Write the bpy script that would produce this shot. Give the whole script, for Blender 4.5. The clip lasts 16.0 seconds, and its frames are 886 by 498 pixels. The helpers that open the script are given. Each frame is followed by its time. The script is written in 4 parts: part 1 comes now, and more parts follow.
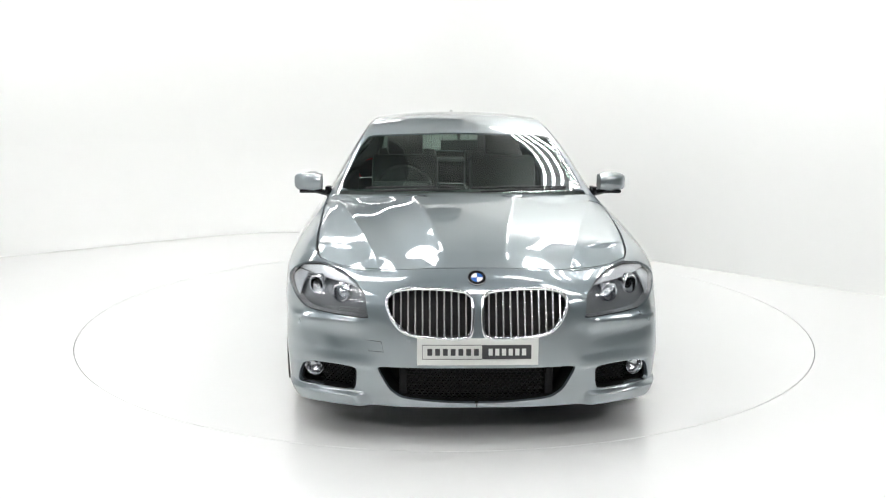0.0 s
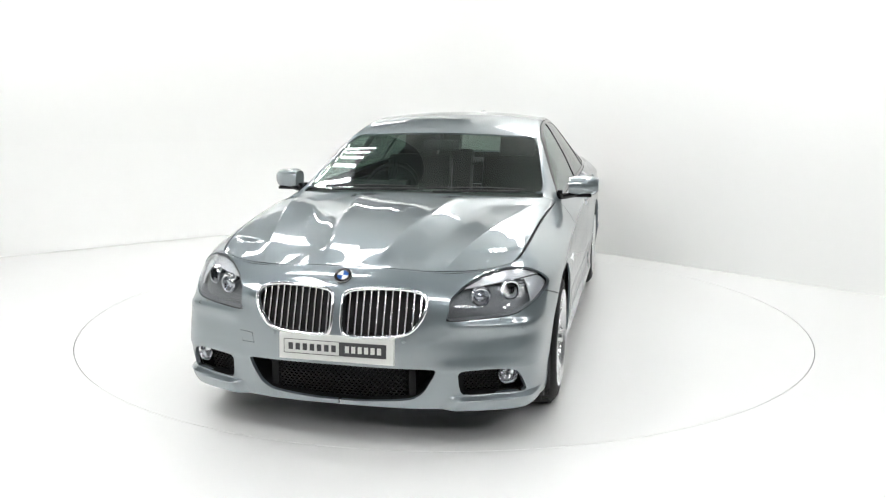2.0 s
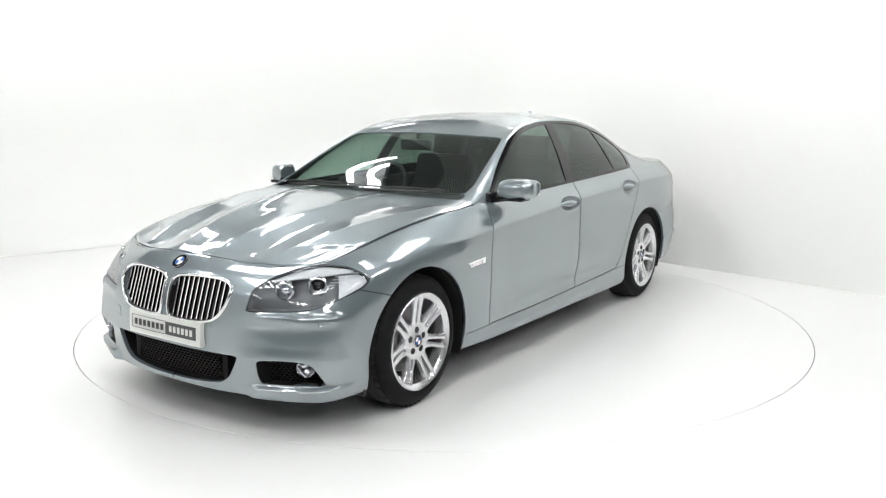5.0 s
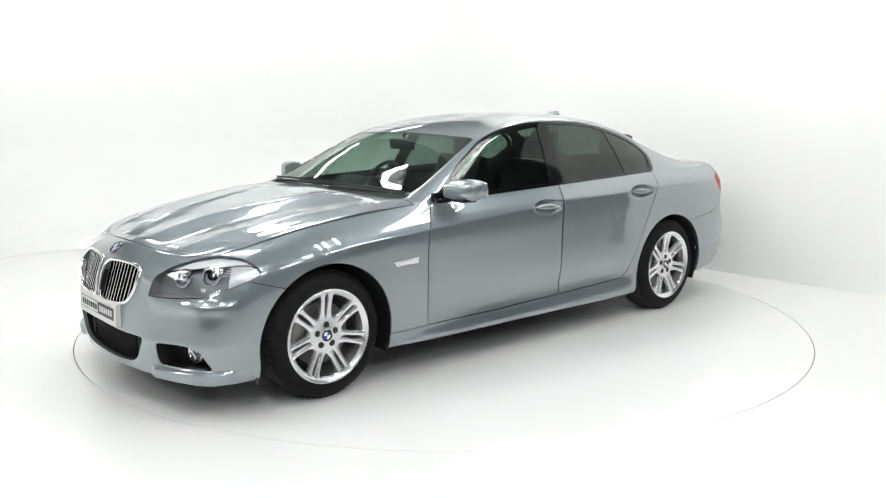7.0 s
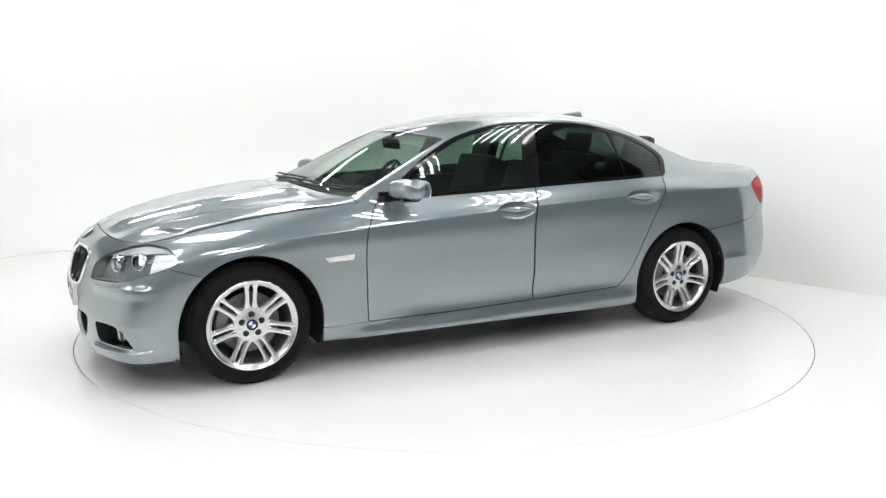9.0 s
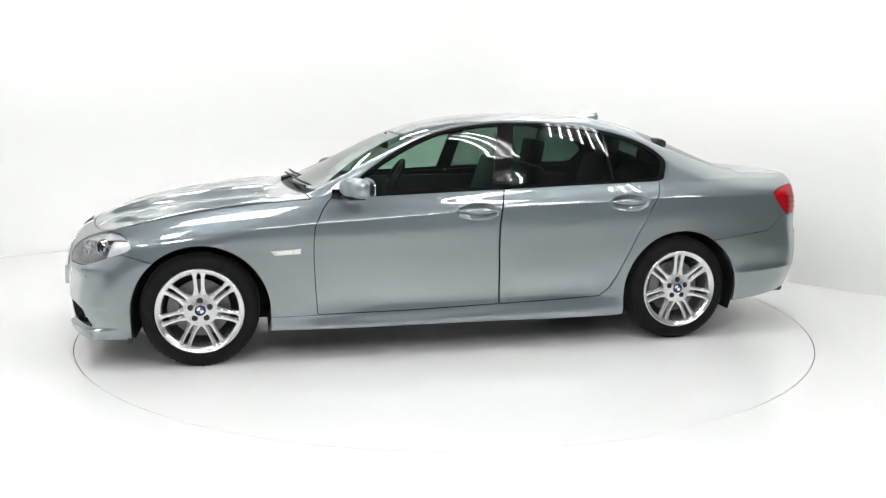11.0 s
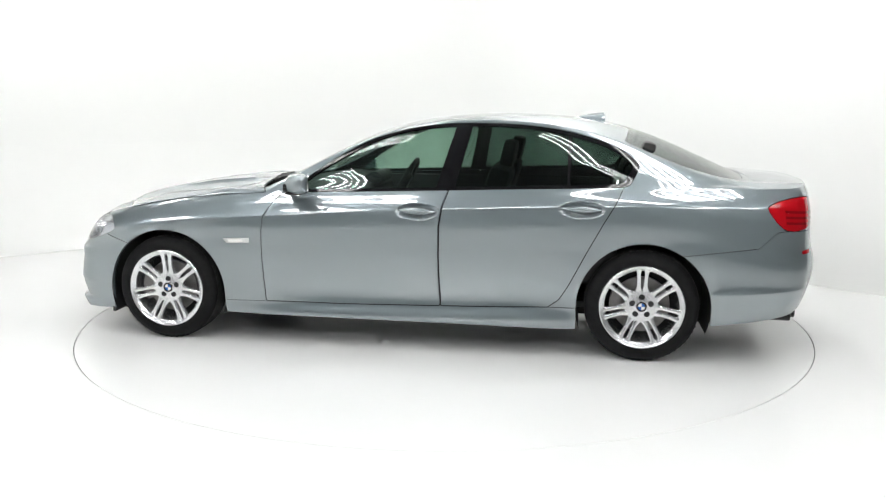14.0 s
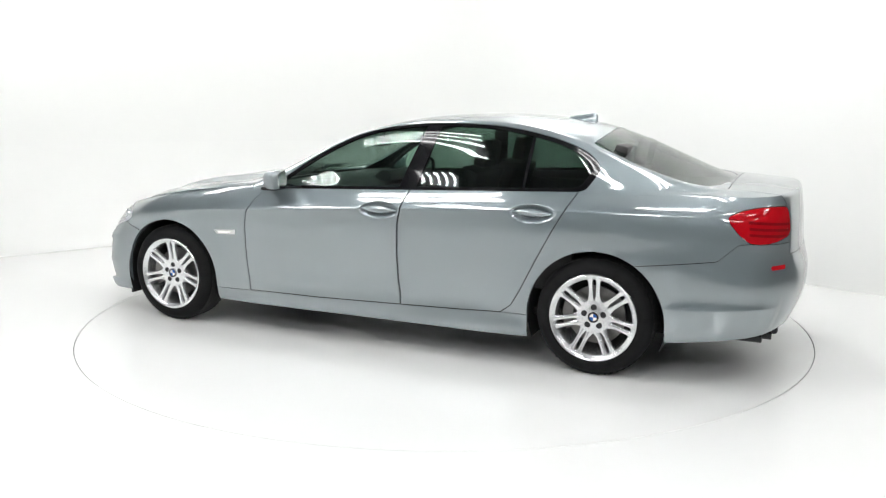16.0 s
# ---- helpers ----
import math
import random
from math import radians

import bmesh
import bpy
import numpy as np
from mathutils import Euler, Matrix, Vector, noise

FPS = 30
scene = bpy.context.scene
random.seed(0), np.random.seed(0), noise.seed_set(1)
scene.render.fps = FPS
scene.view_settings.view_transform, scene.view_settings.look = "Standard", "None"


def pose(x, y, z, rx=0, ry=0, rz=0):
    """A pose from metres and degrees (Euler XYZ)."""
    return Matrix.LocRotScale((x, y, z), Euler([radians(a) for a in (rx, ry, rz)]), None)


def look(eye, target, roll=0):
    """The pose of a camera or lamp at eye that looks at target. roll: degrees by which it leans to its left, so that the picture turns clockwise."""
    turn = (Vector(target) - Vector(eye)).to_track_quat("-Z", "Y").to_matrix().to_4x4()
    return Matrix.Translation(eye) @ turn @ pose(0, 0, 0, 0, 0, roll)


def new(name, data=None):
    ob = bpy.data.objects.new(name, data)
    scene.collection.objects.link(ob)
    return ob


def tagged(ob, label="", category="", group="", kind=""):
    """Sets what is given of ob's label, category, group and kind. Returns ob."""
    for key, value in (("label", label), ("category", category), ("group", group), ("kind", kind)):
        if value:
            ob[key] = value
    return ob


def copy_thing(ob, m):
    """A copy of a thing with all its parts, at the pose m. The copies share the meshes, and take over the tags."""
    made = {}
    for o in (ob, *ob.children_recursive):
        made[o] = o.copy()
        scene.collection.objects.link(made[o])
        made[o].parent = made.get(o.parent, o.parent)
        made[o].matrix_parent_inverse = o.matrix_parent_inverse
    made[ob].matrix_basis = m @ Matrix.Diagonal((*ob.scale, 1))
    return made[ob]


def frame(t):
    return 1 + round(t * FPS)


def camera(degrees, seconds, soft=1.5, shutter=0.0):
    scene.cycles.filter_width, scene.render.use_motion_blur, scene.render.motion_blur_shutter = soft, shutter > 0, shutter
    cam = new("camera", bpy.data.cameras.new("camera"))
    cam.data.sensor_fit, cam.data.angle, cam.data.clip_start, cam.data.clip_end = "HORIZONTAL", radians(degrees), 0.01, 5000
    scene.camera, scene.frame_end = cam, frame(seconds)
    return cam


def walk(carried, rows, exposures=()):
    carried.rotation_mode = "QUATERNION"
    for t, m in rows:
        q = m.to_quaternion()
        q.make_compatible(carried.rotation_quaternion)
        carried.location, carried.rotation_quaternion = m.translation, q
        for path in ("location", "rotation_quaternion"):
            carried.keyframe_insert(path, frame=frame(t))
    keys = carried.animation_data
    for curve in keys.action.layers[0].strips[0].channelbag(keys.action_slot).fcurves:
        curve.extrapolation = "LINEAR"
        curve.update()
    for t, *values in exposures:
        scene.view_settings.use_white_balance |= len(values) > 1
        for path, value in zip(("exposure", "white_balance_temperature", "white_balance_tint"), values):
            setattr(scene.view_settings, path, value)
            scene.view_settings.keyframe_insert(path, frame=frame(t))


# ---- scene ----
cam = camera(55.52, 16.0, soft=1.2)
EYE = (0.0, -5.9926, 1.5233)
AIM = Vector((-math.sin(0.0016) * math.cos(0.1741), math.cos(0.0016) * math.cos(0.1741), -math.sin(0.1741)))
STAND = look(EYE, Vector(EYE) + AIM, 0.2)
walk(cam, [(0.0, STAND), (16.0, STAND)])
scene.view_settings.exposure = 0.0

# turntable: heading of the car at the start, turn rate, place of the car on the table
HEAD, RATE, OFF = -88.478, -7.182, Vector((0.1686, 0.0805, 0.0))
TABLE_R = 2.492

# ---- world ----
world = bpy.data.worlds.new("world")
scene.world = world
world.use_nodes = True
world.node_tree.nodes["Background"].inputs[0].default_value = (0.9, 0.95, 1.0, 1)
world.node_tree.nodes["Background"].inputs[1].default_value = 0.05


# ---- materials ----
def material(name, color, rough=0.5, metal=0.0, coat=0.0, noise_scale=0.0, noise_amount=0.1, bump=0.0, emit=0.0, coat_rough=0.03, ior=1.5):
    m = bpy.data.materials.new(name)
    m.use_nodes = True
    nt = m.node_tree
    b = nt.nodes["Principled BSDF"]
    b.inputs["Base Color"].default_value = (*color, 1)
    b.inputs["Roughness"].default_value = rough
    b.inputs["Metallic"].default_value = metal
    b.inputs["Coat Weight"].default_value = coat
    b.inputs["Coat Roughness"].default_value = coat_rough
    b.inputs["IOR"].default_value = ior
    if emit:
        b.inputs["Emission Color"].default_value = (*color, 1)
        b.inputs["Emission Strength"].default_value = emit
    if noise_scale:
        tc = nt.nodes.new("ShaderNodeTexCoord")
        big = nt.nodes.new("ShaderNodeTexNoise")
        fine = nt.nodes.new("ShaderNodeTexNoise")
        big.inputs["Scale"].default_value = noise_scale
        fine.inputs["Scale"].default_value = noise_scale * 14
        big.inputs["Detail"].default_value = 4
        fine.inputs["Detail"].default_value = 3
        nt.links.new(tc.outputs["Object"], big.inputs["Vector"])
        nt.links.new(tc.outputs["Object"], fine.inputs["Vector"])
        mix = nt.nodes.new("ShaderNodeMath")
        mix.operation = "MULTIPLY_ADD"
        mix.inputs[1].default_value = 0.35
        nt.links.new(fine.outputs["Fac"], mix.inputs[0])
        nt.links.new(big.outputs["Fac"], mix.inputs[2])
        ramp = nt.nodes.new("ShaderNodeMapRange")
        ramp.inputs["From Min"].default_value = 0.35
        ramp.inputs["From Max"].default_value = 1.0
        ramp.inputs["To Min"].default_value = 1 - noise_amount
        ramp.inputs["To Max"].default_value = 1 + noise_amount
        nt.links.new(mix.outputs[0], ramp.inputs["Value"])
        vec = nt.nodes.new("ShaderNodeVectorMath")
        vec.operation = "SCALE"
        vec.inputs[0].default_value = color
        nt.links.new(ramp.outputs["Result"], vec.inputs["Scale"])
        nt.links.new(vec.outputs[0], b.inputs["Base Color"])
        if bump:
            bp = nt.nodes.new("ShaderNodeBump")
            bp.inputs["Strength"].default_value = bump
            bp.inputs["Distance"].default_value = 0.002
            nt.links.new(fine.outputs["Fac"], bp.inputs["Height"])
            nt.links.new(bp.outputs["Normal"], b.inputs["Normal"])
    return m


def glass_material(name, tint, gloss_ior=1.5, rough=0.0):
    m = bpy.data.materials.new(name)
    m.use_nodes = True
    nt = m.node_tree
    nt.nodes.remove(nt.nodes["Principled BSDF"])
    out = nt.nodes["Material Output"]
    tr = nt.nodes.new("ShaderNodeBsdfTransparent")
    tr.inputs["Color"].default_value = (*tint, 1)
    gl = nt.nodes.new("ShaderNodeBsdfGlossy")
    gl.inputs["Roughness"].default_value = rough
    lw = nt.nodes.new("ShaderNodeLayerWeight")
    pw = nt.nodes.new("ShaderNodeMath")
    pw.operation = "POWER"
    pw.inputs[1].default_value = 5.0
    nt.links.new(lw.outputs["Facing"], pw.inputs[0])
    f0 = ((gloss_ior - 1) / (gloss_ior + 1)) ** 2
    fr = nt.nodes.new("ShaderNodeMath")
    fr.operation = "MULTIPLY_ADD"
    fr.inputs[1].default_value = 1 - f0
    fr.inputs[2].default_value = f0
    nt.links.new(pw.outputs[0], fr.inputs[0])
    mx = nt.nodes.new("ShaderNodeMixShader")
    nt.links.new(fr.outputs[0], mx.inputs[0])
    nt.links.new(tr.outputs[0], mx.inputs[1])
    nt.links.new(gl.outputs[0], mx.inputs[2])
    nt.links.new(mx.outputs[0], out.inputs["Surface"])
    return m


def paint_material():
    m = material("metallic_paint", (0.208, 0.250, 0.272), rough=0.40, metal=0.62, coat=1.0, coat_rough=0.008)
    nt = m.node_tree
    b = nt.nodes["Principled BSDF"]
    b.inputs["Coat IOR"].default_value = 2.3
    tc = nt.nodes.new("ShaderNodeTexCoord")
    flake = nt.nodes.new("ShaderNodeTexVoronoi")
    flake.inputs["Scale"].default_value = 900
    broad = nt.nodes.new("ShaderNodeTexNoise")
    broad.inputs["Scale"].default_value = 2.5
    nt.links.new(tc.outputs["Object"], flake.inputs["Vector"])
    nt.links.new(tc.outputs["Object"], broad.inputs["Vector"])
    mr = nt.nodes.new("ShaderNodeMapRange")
    mr.inputs["To Min"].default_value = 0.34
    mr.inputs["To Max"].default_value = 0.44
    nt.links.new(flake.outputs["Distance"], mr.inputs["Value"])
    nt.links.new(mr.outputs["Result"], b.inputs["Roughness"])
    mc = nt.nodes.new("ShaderNodeMapRange")
    mc.inputs["To Min"].default_value = 0.96
    mc.inputs["To Max"].default_value = 1.04
    nt.links.new(broad.outputs["Fac"], mc.inputs["Value"])
    sc = nt.nodes.new("ShaderNodeVectorMath")
    sc.operation = "SCALE"
    sc.inputs[0].default_value = (0.208, 0.250, 0.272)
    nt.links.new(mc.outputs["Result"], sc.inputs["Scale"])
    nt.links.new(sc.outputs[0], b.inputs["Base Color"])
    return m


PAINT = paint_material()
DARK = material("dark_inner", (0.012, 0.012, 0.013), 0.7)
INTAKEBLACK = material("intake_black", (0.006, 0.006, 0.0065), 0.6, ior=1.3)
GLOSSBLACK = material("gloss_black", (0.006, 0.006, 0.007), 0.06, ior=1.42)
PLASTIC = material("black_plastic", (0.018, 0.018, 0.019), 0.45, noise_scale=30, noise_amount=0.2, bump=0.15)
RUBBER = material("tyre_rubber", (0.011, 0.011, 0.0115), 0.6, noise_scale=20, noise_amount=0.25, bump=0.2, ior=1.2)
ALLOY = material("silver_alloy", (0.74, 0.75, 0.76), 0.27, metal=0.85, coat=0.4, noise_scale=9, noise_amount=0.03)
TREAD = material("tread_rubber", (0.034, 0.034, 0.033), 0.75, noise_scale=25, noise_amount=0.3, bump=0.3, ior=1.25)
STEEL = material("brake_steel", (0.20, 0.195, 0.19), 0.38, metal=0.9, noise_scale=25, noise_amount=0.15)
SLATCHROME = material("satin_chrome", (0.90, 0.90, 0.91), 0.22, metal=0.85)
CHROME = material("chrome", (0.86, 0.87, 0.88), 0.06, metal=1.0)
GLASS = glass_material("windscreen_glass", (0.76, 0.83, 0.80), 1.55)
SIDEGLASS = glass_material("side_glass", (0.68, 0.78, 0.73), 1.55)
TINT = glass_material("privacy_glass", (0.44, 0.52, 0.48), 1.55)
LENS = glass_material("lamp_lens", (0.95, 0.96, 0.97), 1.45)
RED = material("red_lamp_lens", (0.40, 0.005, 0.010), 0.08, noise_scale=12, noise_amount=0.12, ior=1.33)
DARKRED = material("dark_red_lamp", (0.22, 0.004, 0.008), 0.12, ior=1.33)
REFLECTOR = material("lamp_reflector", (0.75, 0.76, 0.78), 0.16, metal=1.0)
LAMPGREY = material("lamp_housing", (0.20, 0.205, 0.21), 0.35, metal=0.2)
BACKGLASS = glass_material("rear_screen_glass", (0.60, 0.66, 0.63), 1.8)
SATIN = material("satin_reflector", (0.82, 0.83, 0.84), 0.38, metal=0.6, noise_scale=60, noise_amount=0.12)
PLATE = material("plate_board", (0.68, 0.69, 0.66), 0.4, noise_scale=8, noise_amount=0.03)
PLATEDARK = material("plate_dark", (0.045, 0.045, 0.047), 0.4)
BADGEBLUE = material("badge_blue", (0.03, 0.12, 0.42), 0.2, coat=1.0)
BADGEWHITE = material("badge_white", (0.8, 0.8, 0.8), 0.2, coat=1.0)
LEATHER = material("black_leather", (0.012, 0.0115, 0.0115), 0.42, noise_scale=9, noise_amount=0.25, bump=0.05)
DASH = material("dashboard_plastic", (0.03, 0.03, 0.031), 0.6, noise_scale=9, noise_amount=0.2, bump=0.04)
FLOORWHITE = material("white_floor_paint", (0.83, 0.835, 0.825), 0.22, noise_scale=0.9, noise_amount=0.012, bump=0.02)
WALLWHITE = material("white_wall_paint", (0.82, 0.825, 0.81), 0.6, noise_scale=0.7, noise_amount=0.012, bump=0.03)
BOARD = material("ceiling_board", (0.45, 0.45, 0.445), 0.6, noise_scale=1.5, noise_amount=0.04)
PANELLIGHT = material("diffuser_panel", (1.0, 1.0, 0.995), 0.4, emit=11.0)
CEIL = material("ceiling_sheet", (0.13, 0.135, 0.14), 0.5, noise_scale=1.2, noise_amount=0.06)
TUBE = material("fluorescent_tube", (1.0, 1.0, 0.995), 0.4, emit=31.0)
GAP = material("turntable_gap", (0.05, 0.05, 0.05), 0.8)
FILLWALL = material("hall_fill_grey", (0.22, 0.22, 0.217), 0.7, noise_scale=0.8, noise_amount=0.05)
ROOFDARK = material("dark_upper_wall", (0.10, 0.10, 0.105), 0.7, noise_scale=1.0, noise_amount=0.1)


# ---- mesh helpers ----
def part(name, bm, mat, parent=None, label="", smooth=True, angle=35):
    me = bpy.data.meshes.new(name)
    bm.normal_update()
    bm.to_mesh(me)
    bm.free()
    for m in mat if isinstance(mat, (list, tuple)) else (mat,):
        me.materials.append(m)
    if smooth:
        me.polygons.foreach_set("use_smooth", [True] * len(me.polygons))
        me.set_sharp_from_angle(angle=radians(angle))
    ob = new(name, me)
    if parent is not None:
        ob.parent = parent
    if label:
        ob["label"] = label
    return ob


def box(bm, cx, cy, cz, sx, sy, sz, m=None, bevel=0.0):
    vs = bmesh.ops.create_cube(bm, size=1, matrix=Matrix.Translation((cx, cy, cz)) @ Matrix.Diagonal((sx, sy, sz, 1)))["verts"]
    if m is not None:
        bmesh.ops.transform(bm, matrix=m, verts=vs)
    if bevel:
        es = list({e for v in vs for e in v.link_edges})
        bmesh.ops.bevel(bm, geom=es, offset=bevel, segments=2, profile=0.6, affect="EDGES")
    return vs


def ring_mesh(bm, profile, n=64, m=None, closed=False):
    """Spin a profile of (radius, offset) about the local y axis."""
    rows = []
    for i in range(n):
        a = 2 * math.pi * i / n
        rows.append([bm.verts.new((r * math.cos(a), o, r * math.sin(a))) for r, o in profile])
    k = len(profile)
    for i in range(n):
        p, q = rows[i], rows[(i + 1) % n]
        for j in range(k if closed else k - 1):
            bm.faces.new((p[j], q[j], q[(j + 1) % k], p[(j + 1) % k]))
    vs = [v for r in rows for v in r]
    if m is not None:
        bmesh.ops.transform(bm, matrix=m, verts=vs)
    return vs


def tube(bm, pts, r, sides=8, closed=False, squash=1.0):
    """A round bar along a line of points."""
    pts = [Vector(p) for p in pts]
    n = len(pts)
    rows = []
    for i, p in enumerate(pts):
        a = pts[(i - 1) % n] if closed or i else p
        b = pts[(i + 1) % n] if closed or i < n - 1 else p
        t = (b - a).normalized()
        s = t.cross(Vector((0, 0, 1)))
        if s.length < 0.05:
            s = t.cross(Vector((1, 0, 0)))
        s.normalize()
        u = s.cross(t)
        rows.append([bm.verts.new(p + s * (r * math.cos(k)) + u * (r * squash * math.sin(k))) for k in (2 * math.pi * j / sides for j in range(sides))])
    for i in range(n if closed else n - 1):
        p, q = rows[i], rows[(i + 1) % n]
        for j in range(sides):
            bm.faces.new((p[j], p[(j + 1) % sides], q[(j + 1) % sides], q[j]))
    if not closed:
        bm.faces.new(rows[0][::-1])
        bm.faces.new(rows[-1])


def prism(bm, outline, d0, d1, put):
    """Extrude a 2D outline between two depths; put(a, b, d) gives the place."""
    lo = [bm.verts.new(put(a, b, d0)) for a, b in outline]
    hi = [bm.verts.new(put(a, b, d1)) for a, b in outline]
    n = len(outline)
    bm.faces.new(lo[::-1])
    bm.faces.new(hi)
    for i in range(n):
        bm.faces.new((lo[i], lo[(i + 1) % n], hi[(i + 1) % n], hi[i]))
    bmesh.ops.recalc_face_normals(bm, faces=bm.faces[:])


def smooth_loop(pts, n=6, r=1.0):
    """A closed curve through 2D points (Catmull-Rom)."""
    P = [Vector(p) for p in pts]
    k = len(P)
    out = []
    for i in range(k):
        a, b, c, d = P[i - 1], P[i], P[(i + 1) % k], P[(i + 2) % k]
        for j in range(n):
            t = j / n
            out.append(tuple(0.5 * (2 * b + (c - a) * t * r + (2 * a - 5 * b + 4 * c - d) * t * t + (3 * b - a - 3 * c + d) * t ** 3)))
    return out


def rounded(pts, times=2):
    """Corner cutting on a closed outline, for shapes with small corner radii."""
    P = [Vector(p) for p in pts]
    for _ in range(times):
        P = [q for a, d in zip(P, P[1:] + P[:1]) for q in (a * .85 + d * .15, a * .15 + d * .85)]
    return [tuple(p) for p in P]


# ---- the car's surface ----
def natural(t, P, q):
    """Natural cubic spline through P at t, evaluated at q."""
    t, P, q = np.asarray(t, float), np.asarray(P, float), np.asarray(q, float)
    n, hh = len(t), np.diff(t)
    A = np.zeros((n, n))
    B = np.zeros((n, P.shape[1]))
    A[0, 0] = A[-1, -1] = 1
    for i in range(1, n - 1):
        A[i, i - 1], A[i, i], A[i, i + 1] = hh[i - 1], 2 * (hh[i - 1] + hh[i]), hh[i]
        B[i] = 6 * ((P[i + 1] - P[i]) / hh[i] - (P[i] - P[i - 1]) / hh[i - 1])
    M = np.linalg.solve(A, B)
    k = np.clip(np.searchsorted(t, q) - 1, 0, n - 2)
    a, b = (t[k + 1] - q)[:, None], (q - t[k])[:, None]
    H = hh[k][:, None]
    return (M[k] * a ** 3 + M[k + 1] * b ** 3) / (6 * H) + (P[k] / H - M[k] * H / 6) * a + (P[k + 1] / H - M[k + 1] * H / 6) * b


# seven rings round the car, bottom to shoulder: front centre, along the side, rear centre
LOOPS = [
    [(2.285, 0, .19), (2.278, .25, .19), (2.225, .48, .185), (2.15, .655, .18), (2.055, .79, .175), (1.865, .865, .18), (1.484, .875, .19), (.85, .885, .19),
     (-.3, .89, .185), (-1.2, .89, .185), (-1.75, .895, .22), (-2.15, .86, .265), (-2.36, .74, .29), (-2.45, .6, .31), (-2.51, .3, .32), (-2.52, 0, .32)],
    [(2.30, 0, .35), (2.293, .25, .35), (2.25, .48, .35), (2.19, .655, .35), (2.105, .81, .35), (1.88, .886, .35), (1.484, .91, .32), (.85, .905, .27),
     (-.3, .91, .275), (-1.2, .915, .30), (-1.75, .925, .39), (-2.18, .885, .42), (-2.40, .765, .43), (-2.495, .6, .44), (-2.56, .3, .45), (-2.57, 0, .45)],
    [(2.31, 0, .50), (2.297, .25, .50), (2.24, .48, .50), (2.18, .645, .50), (2.10, .803, .50), (1.88, .89, .50), (1.484, .925, .50), (.85, .915, .46),
     (-.3, .92, .46), (-1.2, .925, .47), (-1.75, .935, .53), (-2.19, .895, .55), (-2.415, .775, .56), (-2.51, .6, .57), (-2.57, .3, .575), (-2.58, 0, .575)],
    [(2.275, 0, .66), (2.264, .25, .655), (2.22, .48, .645), (2.155, .64, .635), (2.065, .78, .63), (1.87, .883, .63), (1.484, .925, .66), (.85, .921, .63),
     (-.3, .925, .64), (-1.2, .927, .65), (-1.75, .93, .71), (-2.18, .885, .70), (-2.40, .765, .70), (-2.485, .6, .70), (-2.535, .3, .71), (-2.55, 0, .71)],
    [(2.222, 0, .74), (2.21, .25, .735), (2.165, .48, .715), (2.10, .63, .715), (2.005, .76, .72), (1.835, .86, .735), (1.484, .908, .775), (.85, .911, .82),
     (-.3, .913, .885), (-1.2, .912, .92), (-1.75, .905, .93), (-2.15, .86, .925), (-2.385, .755, .93), (-2.465, .6, .93), (-2.52, .3, .93), (-2.53, 0, .93)],
    [(2.15, 0, .785), (2.138, .25, .78), (2.09, .46, .766), (2.03, .60, .772), (1.945, .705, .79), (1.78, .755, .828), (1.484, .775, .885), (.85, .805, .95),
     (-.3, .845, .985), (-1.2, .835, 1.02), (-1.75, .80, 1.02), (-2.12, .765, 1.025), (-2.36, .68, 1.03), (-2.43, .56, 1.038), (-2.49, .28, 1.045), (-2.50, 0, 1.045)],
]
NET = np.array(LOOPS)
chord = np.linalg.norm(np.diff(NET, axis=1), axis=2).mean(axis=0)
KNOT = np.concatenate([[0], np.cumsum(chord)])
P_N, S_N, T_N = 380, 120, 100
pq = np.linspace(0, KNOT[-1], P_N)
# samples fall on the two corners where hood and boot begin
I0, I1 = int(np.argmin(abs(pq - KNOT[4]))), int(np.argmin(abs(pq - KNOT[11])))
pq[I0], pq[I1] = KNOT[4], KNOT[11]
DENSE = np.array([natural(KNOT, L, pq) for L in NET])
DENSE[:, 0, 1] = DENSE[:, -1, 1] = 0


def row(table, xs, breaks=(), sigma=0.11):
    """Values at xs from a table of (x, value...), smoothed within the stretches between breaks."""
    tb = np.array(sorted(table))
    fine = np.arange(-2.7, 2.4, 0.005)
    out = []
    edges = [-9.0, *sorted(breaks), 9.0]
    for c in range(1, tb.shape[1]):
        v = np.interp(fine, tb[:, 0], tb[:, c])
        res = v.copy()
        for lo, hi in zip(edges[:-1], edges[1:]):
            m = (fine >= lo) & (fine < hi)
            if m.sum() < 5:
                continue
            seg = v[m]
            k = int(sigma / 0.005 * 3)
            k = min(k, len(seg) - 1)
            pad = np.concatenate([2 * seg[0] - seg[k:0:-1], seg, 2 * seg[-1] - seg[-2:-k - 2:-1]])
            w = np.exp(-0.5 * (np.arange(-k, k + 1) * 0.005 / sigma) ** 2)
            res[m] = np.convolve(pad, w / w.sum(), "valid")
        out.append(np.interp(xs, fine, res))
    return out


